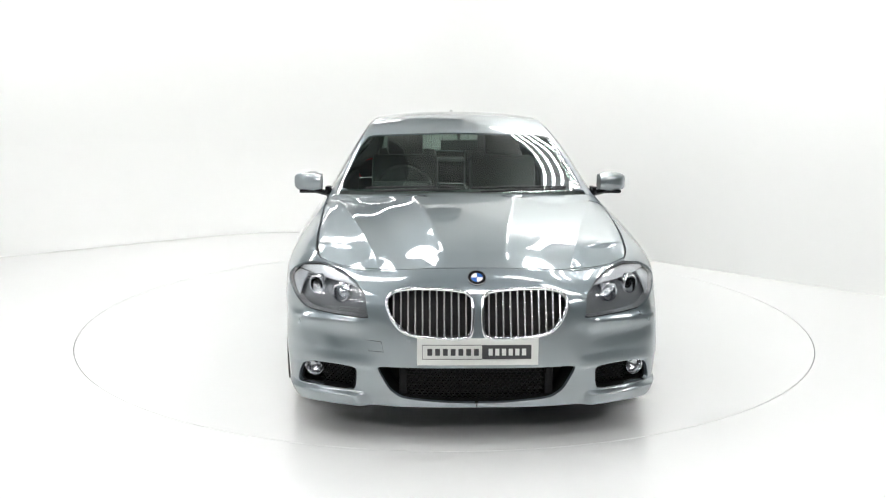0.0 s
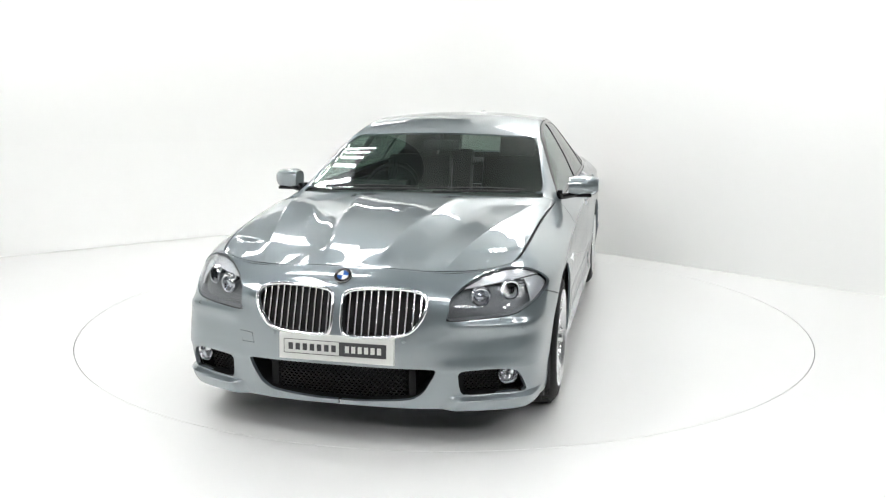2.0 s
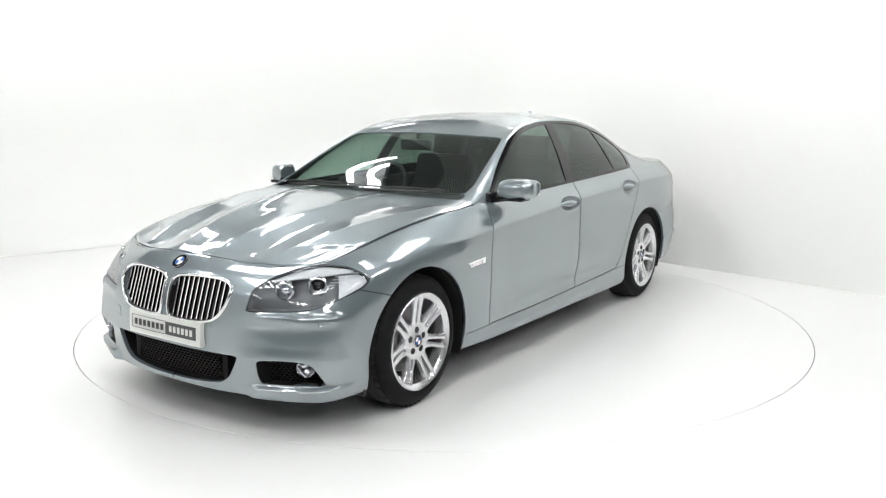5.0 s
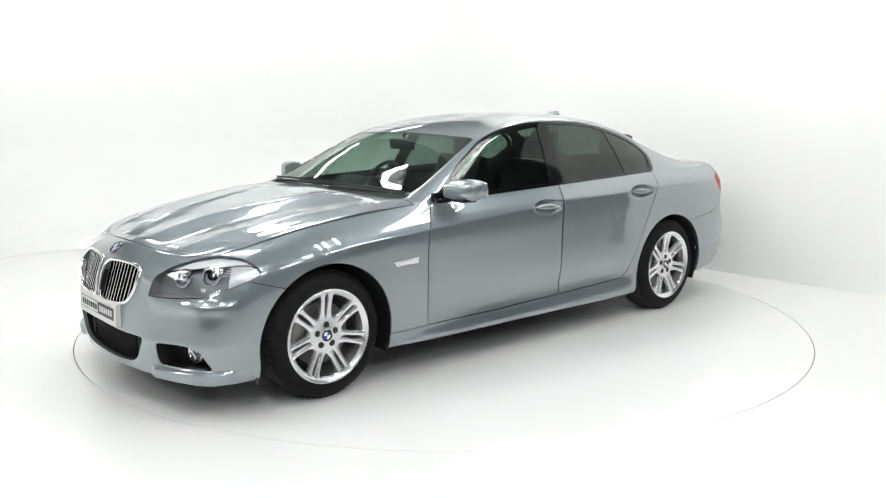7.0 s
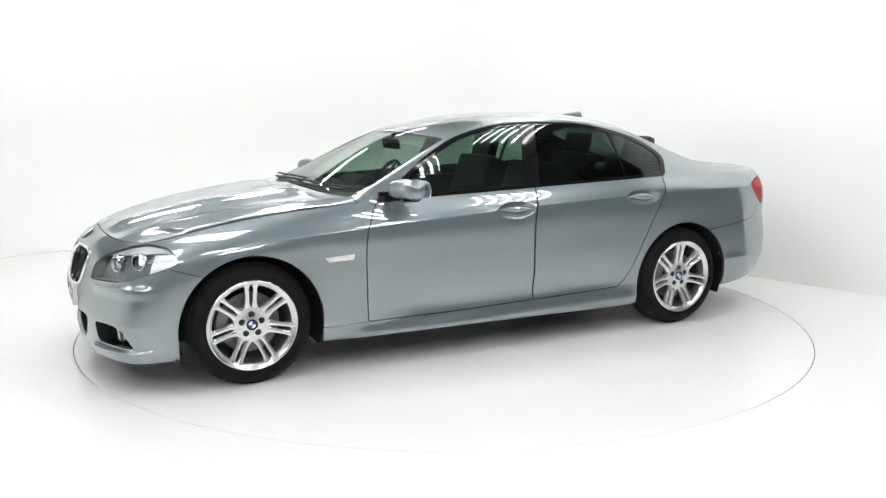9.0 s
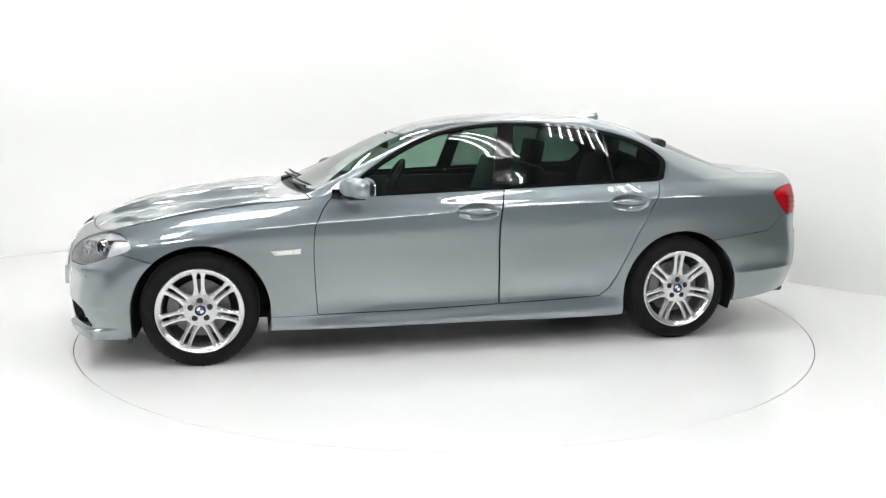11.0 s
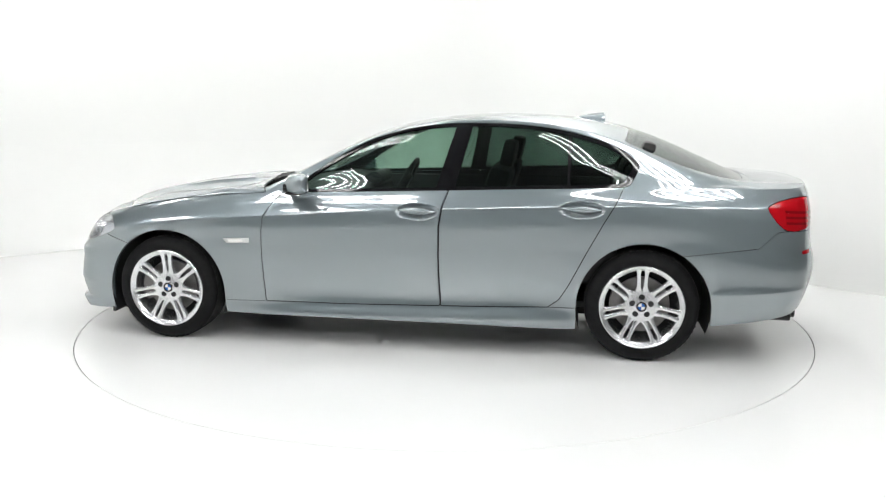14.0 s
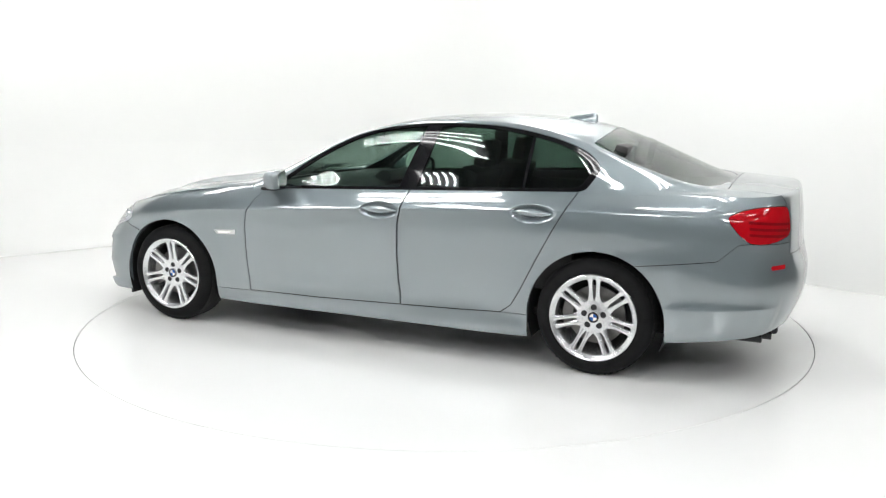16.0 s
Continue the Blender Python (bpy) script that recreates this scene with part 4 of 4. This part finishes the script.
def seat(car, x, y, back=True, rear=False):
    bm = bmesh.new()
    box(bm, x + .05, y, .52, .52, .50, .16, None, .05)
    s = part("front_seat" if not rear else "rear_seat", bm, LEATHER, car, "black leather seat")
    bm = bmesh.new()
    m = Matrix.Translation((x - .22, y, .82)) @ pose(0, 0, 0, 0, -18, 0)
    box(bm, 0, 0, 0, .14, .50, .62, m, .05)
    part("backrest", bm, LEATHER, s)
    bm = bmesh.new()
    m = Matrix.Translation((x - .345, y, 1.195)) @ pose(0, 0, 0, 0, -12, 0)
    box(bm, 0, 0, 0, .09, .27, .17, m, .035)
    part("headrest", bm, LEATHER, s)
    for k in (-.06, .06):
        bm = bmesh.new()
        tube(bm, [(x - .335, y + k, 1.06), (x - .34, y + k, 1.15)], .006, 6)
        part("headrest_post", bm, CHROME, s)


def interior(car):
    bm = bmesh.new()
    prism(bm, [(.86, .965), (.62, .985), (.45, .955), (.36, .90), (.34, .72), (.60, .50), (.95, .50)], -.74, .74, lambda a, b, d: (a, d, b))
    d = part("dashboard", bm, DASH, car, "black dashboard", angle=40)
    bm = bmesh.new()
    prism(bm, smooth_loop([(.46, .95), (.40, 1.005), (.34, 1.0), (.33, .93)], 4), -.56, -.20, lambda a, b, e: (a, e, b))
    part("instrument_hood", bm, DASH, d)
    m = Matrix.Translation((.17, -.37, .93)) @ pose(0, 0, 0, 0, 62, 0) @ pose(0, 0, 0, 90, 0, 0)
    bm = bmesh.new()
    ring_mesh(bm, [(.185 + .015 * math.cos(a), .015 * math.sin(a)) for a in (2 * math.pi * j / 8 for j in range(8))], 40, m, closed=True)
    w = part("steering_wheel", bm, LEATHER, car, "black leather steering wheel")
    bm = bmesh.new()
    ring_mesh(bm, [(.0005, -.03), (.06, -.028), (.075, 0), (.06, .02)], 24, m)
    for a in (0, 180, 270):
        box(bm, .12, 0, 0, .13, .015, .035, m @ pose(0, 0, 0, 0, a, 0), .004)
    part("wheel_boss", bm, PLASTIC, w)
    for y in (.37, -.37):
        seat(car, -.32, y)
        seat(car, -1.18, y, rear=True)
    bm = bmesh.new()
    box(bm, -1.05, 0, .45, 1.1, 1.3, .1, None, .03)
    box(bm, -1.72, 0, 1.0, .62, 1.22, .03, None, .01)
    box(bm, -.5, 0, .30, 2.3, 1.5, .04, None, .01)
    box(bm, -.1, 0, .52, 1.0, .22, .30, None, .04)
    part("cabin_trim", bm, DASH, car, "dark cabin trim and parcel shelf")
    bm = bmesh.new()
    m = Matrix.Translation((.28, 0, 1.24)) @ pose(0, 0, 0, 0, 8, 0)
    box(bm, 0, 0, 0, .03, .24, .07, m, .012)
    tube(bm, [(.28, 0, 1.25), (.26, 0, 1.31)], .012, 8)
    part("rear_view_mirror", bm, PLASTIC, car, "black interior mirror")
    for sd in (1, -1):
        bm = bmesh.new()
        box(bm, -.30, sd * .80, .70, 2.1, .05, .50, None, .02)
        part("door_card", bm, DASH, car, "dark inner door trim")


def build_wheel(car):
    w = new("wheel")
    w.parent = car
    w["label"] = "seven twin-spoke silver alloy wheel with black tyre"
    R, hw = WHEEL_R, .118
    bm = bmesh.new()
    prof = [(.222, -hw + .01), (.236, -hw), (.262, -hw - .004), (.295, -hw + .002), (.318, -hw + .018), (R - .004, -hw + .034), (R, -hw + .06), (R + .001, 0), (R, hw - .06), (R - .004, hw - .034), (.318, hw - .018),
            (.295, hw - .002), (.264, hw + .004), (.248, hw), (.244, hw - .012), (.236, hw - .03)]
    ring_mesh(bm, prof, 72)
    tyre = part("tyre", bm, RUBBER, w, "black road tyre", angle=60)
    bm = bmesh.new()
    ring_mesh(bm, [(R - .0030, -hw + .034), (R + .0006, -hw + .06), (R + .0014, 0), (R + .0006, hw - .06), (R - .0030, hw - .034)], 72)
    part("tread", bm, TREAD, tyre, "worn grey-black tread", angle=60)
    for o in (-.045, -.015, .015, .045):
        bm = bmesh.new()
        ring_mesh(bm, [(R + .0002, o - .005), (R + .0024, o - .004), (R + .0024, o + .004), (R + .0002, o + .005)], 72)
        part("tread_groove", bm, DARK, tyre)
    bm = bmesh.new()
    n = 56
    for i in range(n):
        a = 2 * math.pi * i / n
        for s in (1, -1):
            box(bm, 0, 0, 0, .007, .032, .005, pose(0, 0, 0, 0, math.degrees(a), 0) @ Matrix.Translation((R - .0012, s * (hw - .048), 0)) @ pose(0, 0, 0, 0, 90, 0) @ pose(0, 0, 0, 0, 0, 12 * s))
    tr = part("shoulder_sipes", bm, DARK, tyre, smooth=False)
    tr["kind"] = "stuff"
    bm = bmesh.new()
    ring_mesh(bm, [(.2475, hw - .008), (.2475, hw + .004), (.243, hw + .007), (.236, hw + .004), (.226, hw - .004), (.217, hw - .012), (.213, hw - .05), (.208, -.02), (.214, -hw + .02)], 72)
    rim = part("rim", bm, ALLOY, w, "silver rim", angle=40)
    bm = bmesh.new()
    ring_mesh(bm, [(.0005, hw - .022), (.036, hw - .022), (.045, hw - .025), (.078, hw - .0265), (.096, hw - .0275), (.102, hw - .034), (.104, hw - .075)], 56)
    part("hub_face", bm, ALLOY, rim, angle=40)
    for i in range(7):
        base = 90 + i * 360 / 7
        for s in (1, -1):
            bm = bmesh.new()
            rows = []
            for k in range(11):
                t = k / 10
                r = .070 + t * .162
                off = s * (.0200 - .002 * math.sin(math.pi * min(1, t * 1.1)) + .0045 * t)
                wd = .0112 + .0105 * max(0, t - .80) / .20 + .012 * max(0, .34 - t) / .34
                dep = hw - .030 + .026 * t ** 1.2
                rows.append([bm.verts.new(v) for v in ((r, dep - .030, off - wd), (r, dep - .003, off - wd), (r, dep, off - wd * .75), (r, dep + .001, off), (r, dep, off + wd * .75), (r, dep - .003, off + wd), (r, dep - .030, off + wd))])
            for p, q in zip(rows[:-1], rows[1:]):
                for j in range(6):
                    bm.faces.new((p[j], q[j], q[j + 1], p[j + 1]))
            bmesh.ops.recalc_face_normals(bm, faces=bm.faces[:])
            bmesh.ops.transform(bm, matrix=pose(0, 0, 0, 0, -base, 0), verts=bm.verts[:])
            part("spoke", bm, ALLOY, rim, angle=50)
    for i in range(5):
        a = math.radians(90 + i * 72)
        m = Matrix.Translation((.056 * math.cos(a), hw - .0265, .056 * math.sin(a)))
        bm = bmesh.new()
        ring_mesh(bm, [(.0175, -.004), (.0175, .0015), (.016, .0024), (.0005, .0024)], 14, m)
        part("wheel_bolt", bm, DARK, rim, "dark wheel bolt")
    m = Matrix.Translation((0, hw - .022, 0))
    roundel(rim, m, .033, "centre_cap")
    bm = bmesh.new()
    ring_mesh(bm, [(.07, .03), (.165, .03), (.168, .02), (.165, .008), (.07, .008)], 56)
    part("brake_disc", bm, STEEL, w, "steel brake disc")
    bm = bmesh.new()
    ring_mesh(bm, [(.0005, .045), (.068, .045), (.075, .028), (.075, 0)], 40)
    part("disc_bell", bm, DARK, w)
    bm = bmesh.new()
    ring_mesh(bm, [(.216, -.045), (.0005, -.05)], 48)
    part("back_plate", bm, DARK, w)
    bm = bmesh.new()
    arc = [math.radians(-30 + 60 * k / 10) for k in range(11)]
    shape = [(.185 * math.cos(a), .185 * math.sin(a)) for a in arc] + [(.125 * math.cos(a), .125 * math.sin(a)) for a in arc[::-1]]
    prism(bm, shape, -.005, .062, lambda a, e, d: (a, d, e))
    part("brake_caliper", bm, STEEL, w, "grey brake caliper")
    return w


def wheels(car):
    w = build_wheel(car)
    places = [(1.479, .790), (-1.499, .798), (1.479, -.790), (-1.499, -.798)]
    first = True
    for x, y in places:
        m = pose(x, y, WHEEL_R + .001, 0, 0, 0 if y > 0 else 180)
        if first:
            w.matrix_basis = m
            first = False
        else:
            copy_thing(w, m)


# ---- the studio ----
CORNER = Vector((-1.58, 5.64, 0))
TO_RIGHT, TO_LEFT = Vector((.7071, -.7071, 0)), Vector((-.7771, -.6294, 0))
WALL_Z, CEIL_Z = 2.9, 3.9


def room_outline():
    return CORNER + TO_RIGHT * 8.0, CORNER + TO_LEFT * 6.6


def wall(name, p, q, z1=WALL_Z, thick=0.12, label="plain white studio wall"):
    d = (q - p).normalized()
    nrm = Vector((-d.y, d.x, 0))
    bm = bmesh.new()
    prism(bm, [(0, 0), ((q - p).length, 0), ((q - p).length, z1), (0, z1)], 0, -thick, lambda u, v, w: p + d * u + nrm * w + Vector((0, 0, v)))
    return tagged(part(name, bm, WALLWHITE, None, smooth=False), label, "wall", kind="structure")


def build_room():
    a, b = room_outline()
    rr = 2.6
    pr, pl = CORNER + TO_RIGHT * rr, CORNER + TO_LEFT * rr
    wall("wall_right", a, pr, CEIL_Z)
    wall("wall_left", pl, b)
    # unseen wall, added to throw white onto the car's flank
    wall("wall_bounce", b, Vector((b.x, -9.0, 0)))
    # rounded corner between the two back walls
    bm = bmesh.new()
    rows = []
    for i in range(25):
        t = i / 24
        p = pr * (1 - t) ** 2 + CORNER * 2 * t * (1 - t) + pl * t * t
        d = (CORNER - pr) * (1 - t) + (pl - CORNER) * t
        n = Vector((-d.y, d.x, 0)).normalized()
        n = -n if n.dot(CORNER) < 0 else n
        rows.append([bm.verts.new(v) for v in (p, p + Vector((0, 0, WALL_Z)), p + n * .12 + Vector((0, 0, WALL_Z)), p + n * .12)])
    for p, q in zip(rows[:-1], rows[1:]):
        for j in range(4):
            bm.faces.new((p[j], q[j], q[(j + 1) % 4], p[(j + 1) % 4]))
    bmesh.ops.recalc_face_normals(bm, faces=bm.faces[:])
    # hollow curve from the floor up into the left wall and the corner
    cove = bmesh.new()
    path = [(b, Vector((.6294, -.7771, 0))), (pl, Vector((.6294, -.7771, 0)))]
    for i in range(1, 25):
        t = i / 24
        d = (CORNER - pl) * (1 - t) + (pr - CORNER) * t
        n = Vector((d.y, -d.x, 0)).normalized()
        path.append((pl * (1 - t) ** 2 + CORNER * 2 * t * (1 - t) + pr * t * t, n))
    lines = []
    for p, n in path:
        fade = min(1.0, (p - pr).length / 1.6)
        rad = .02 + 1.0 * fade
        lines.append([cove.verts.new(p + n * (.003 + rad * (1 - math.sin(u))) + Vector((0, 0, .003 + rad * (1 - math.cos(u))))) for u in (math.pi / 2 * k / 12 for k in range(13))])
    for p, q in zip(lines[:-1], lines[1:]):
        for k in range(12):
            cove.faces.new((p[k], q[k], q[k + 1], p[k + 1]))
    bmesh.ops.recalc_face_normals(cove, faces=cove.faces[:])
    tagged(part("wall_cove", cove, WALLWHITE, None), "seamless white cove between floor and wall", "wall", kind="structure")
    tagged(part("wall_corner", bm, WALLWHITE, None), "rounded white corner between studio walls", "wall", kind="structure")
    # dark upper walls that close the hall above the white panels
    bm = bmesh.new()
    k = 48
    ring = [[bm.verts.new((15 * math.cos(2 * math.pi * i / k), -3 + 15 * math.sin(2 * math.pi * i / k), z)) for i in range(k)] for z in (2.3, CEIL_Z + .02)]
    for i in range(k):
        bm.faces.new((ring[0][i], ring[1][i], ring[1][(i + 1) % k], ring[0][(i + 1) % k]))
    # unseen paler band below, added to lift the car's reflections
    low = bmesh.new()
    ring2 = [[low.verts.new((15 * math.cos(2 * math.pi * i / k), -3 + 15 * math.sin(2 * math.pi * i / k), z)) for i in range(k)] for z in (-.01, 2.3)]
    for i in range(k):
        low.faces.new((ring2[0][i], ring2[1][i], ring2[1][(i + 1) % k], ring2[0][(i + 1) % k]))
    tagged(part("wall_hall_fill", low, FILLWALL, None, smooth=False), "unseen paler lower hall band, added to fill reflections", "wall", kind="structure")
    tagged(part("wall_hall", bm, ROOFDARK, None, smooth=False), "dark hall wall above the studio panels", "wall", kind="structure")
    # floor with a round opening for the turntable
    bm = bmesh.new()
    n = 192
    inner = [bm.verts.new(((TABLE_R + .001) * math.cos(2 * math.pi * i / n), (TABLE_R + .001) * math.sin(2 * math.pi * i / n), 0)) for i in range(n)]
    outer = [bm.verts.new((18 * math.cos(2 * math.pi * i / n), 18 * math.sin(2 * math.pi * i / n), 0)) for i in range(n)]
    drop = [bm.verts.new((v.co.x, v.co.y, -.05)) for v in inner]
    for i in range(n):
        j = (i + 1) % n
        bm.faces.new((inner[i], outer[i], outer[j], inner[j]))
        bm.faces.new((drop[i], inner[i], inner[j], drop[j]))
    tagged(part("floor", bm, FLOORWHITE, None, smooth=False), "glossy white painted studio floor", "floor", kind="structure")
    bm = bmesh.new()
    ring_mesh(bm, [(TABLE_R - .05, 0), (TABLE_R + .05, 0)], n, pose(0, 0, -.05, -90, 0, 0))
    tagged(part("floor_pit", bm, GAP, None, smooth=False), "dark gap under the turntable's edge", "floor", kind="structure")
    # dark ribbed roof, with a field of pale boards under it beside the row of lamps
    bm = bmesh.new()
    for k in range(28):
        x = -14 + k
        for x0, x1, z in ((x, x + .95, CEIL_Z), (x + .95, x + 1, CEIL_Z + .05)):
            bm.faces.new([bm.verts.new(p) for p in ((x0, -18, z), (x0, 10, z), (x1, 10, z), (x1, -18, z))])
    along, over = Vector((.309, -.951, 0)), Vector((.951, .309, 0))
    for k in range(5):
        for l in range(3):
            u, v = -.24 + k * .47, -6.3 + l * 2.4
            c = over * (u + .235) + along * (v + 1.2)
            vs = box(bm, 0, 0, 0, 2.388, .458, .02, Matrix.Translation((c.x, c.y, CEIL_Z - .03)) @ pose(0, 0, 0, 0, 0, -72))
            for f in {f for q in vs for f in q.link_faces}:
                f.material_index = 1
    tagged(part("ceiling", bm, (CEIL, BOARD), None, smooth=False), "dark ribbed roof with a field of pale ceiling boards", "ceiling", kind="structure")


def build_table():
    t = tagged(new("turntable"), "flush round white turntable in the floor", "turntable")
    bm = bmesh.new()
    ring_mesh(bm, [(.0005, 0), (TABLE_R - .010, 0), (TABLE_R - .010, -.045), (.0005, -.045)], 192, pose(0, 0, 0, 90, 0, 0))
    bmesh.ops.recalc_face_normals(bm, faces=bm.faces[:])
    part("deck", bm, FLOORWHITE, t, angle=30)
    bm = bmesh.new()
    ring_mesh(bm, [(TABLE_R - .010, 0), (TABLE_R - .006, 0), (TABLE_R - .004, -.002), (TABLE_R - .004, -.045)], 192, pose(0, 0, 0, 90, 0, 0))
    bmesh.ops.recalc_face_normals(bm, faces=bm.faces[:])
    part("edge_ring", bm, FLOORWHITE, t, angle=30)
    return t


def light_bank(x, y, turn, tubes=5, length=1.5, height=CEIL_Z - .03, pitch=.13):
    m = pose(x, y, height, 0, 0, turn)
    ob = tagged(new("ceiling_light"), "bank of white tubes under the ceiling, some banks added as fill", "lamp", "fluorescent banks")
    ob.matrix_basis = m
    for k in range(tubes):
        yy = (k - (tubes - 1) / 2) * pitch
        bm = bmesh.new()
        tube(bm, [(-length / 2, yy, -.10), (length / 2, yy, -.10)], .019, 10)
        part("tube", bm, TUBE, ob)
    bm = bmesh.new()
    box(bm, 0, 0, -.045, length + .1, pitch * tubes, .03, None, .005)
    part("tray", bm, ROOFDARK, ob)
    return ob


def panel_light(x, y, turn, w, d):
    ob = tagged(new("ceiling_light"), "square white diffuser panel under the roof", "lamp", "diffuser panels")
    ob.matrix_basis = pose(x, y, CEIL_Z - .12, 0, 0, turn)
    bm = bmesh.new()
    box(bm, 0, 0, 0, w, d, .012)
    part("diffuser", bm, PANELLIGHT, ob, smooth=False)
    bm = bmesh.new()
    box(bm, 0, 0, .05, w + .06, d + .06, .06, None, .006)
    part("housing", bm, ROOFDARK, ob)


# x, y, turn, tubes, length, height, pitch; the last six are unseen, added as fill
BANKS = [(1.22, 2.2, -72, 4, 2.3, CEIL_Z - .03, .125), (2.1, -.6, -72, 6, 1.2, CEIL_Z - .03, .16), (-2.0, 2.2, -45, 5, 1.4), (1.1, -1.75, -35, 3, 1.1), (-1.8, -1.2, -25, 4, 1.7), (4.1, -2.8, -72), (2.4, -3.2, -30, 3),
         (-2.4, -2.9, 90), (0.0, -4.6, 0), (-3.8, 3.15, 39, 1, .4, 3.2), (-2.3, 4.3, 39, 1, .8, 3.2), (-1.0, 4.2, 0, 1, .6, 3.2), (-3.6, 2.0, 39, 4, 1.3), (-4.6, -2.4, 70, 6), (-2.2, -7.2, 0, 8), (2.2, -7.2, 0, 8), (-4.0, -5.5, 90), (4.0, -5.5, 90)]


build_room()
table = build_table()
for bank in BANKS:
    light_bank(*bank)
panel_light(-.95, .35, -30, .85, .85)
car = build_car()


def motions():
    rows_car, rows_table = [], []
    for i in range(33):
        t = i * .5
        turn = pose(0, 0, 0, 0, 0, HEAD + RATE * t)
        rows_table.append((t, turn))
        rows_car.append((t, turn @ Matrix.Translation(OFF)))
    walk(table, rows_table)
    walk(car, rows_car)


motions()
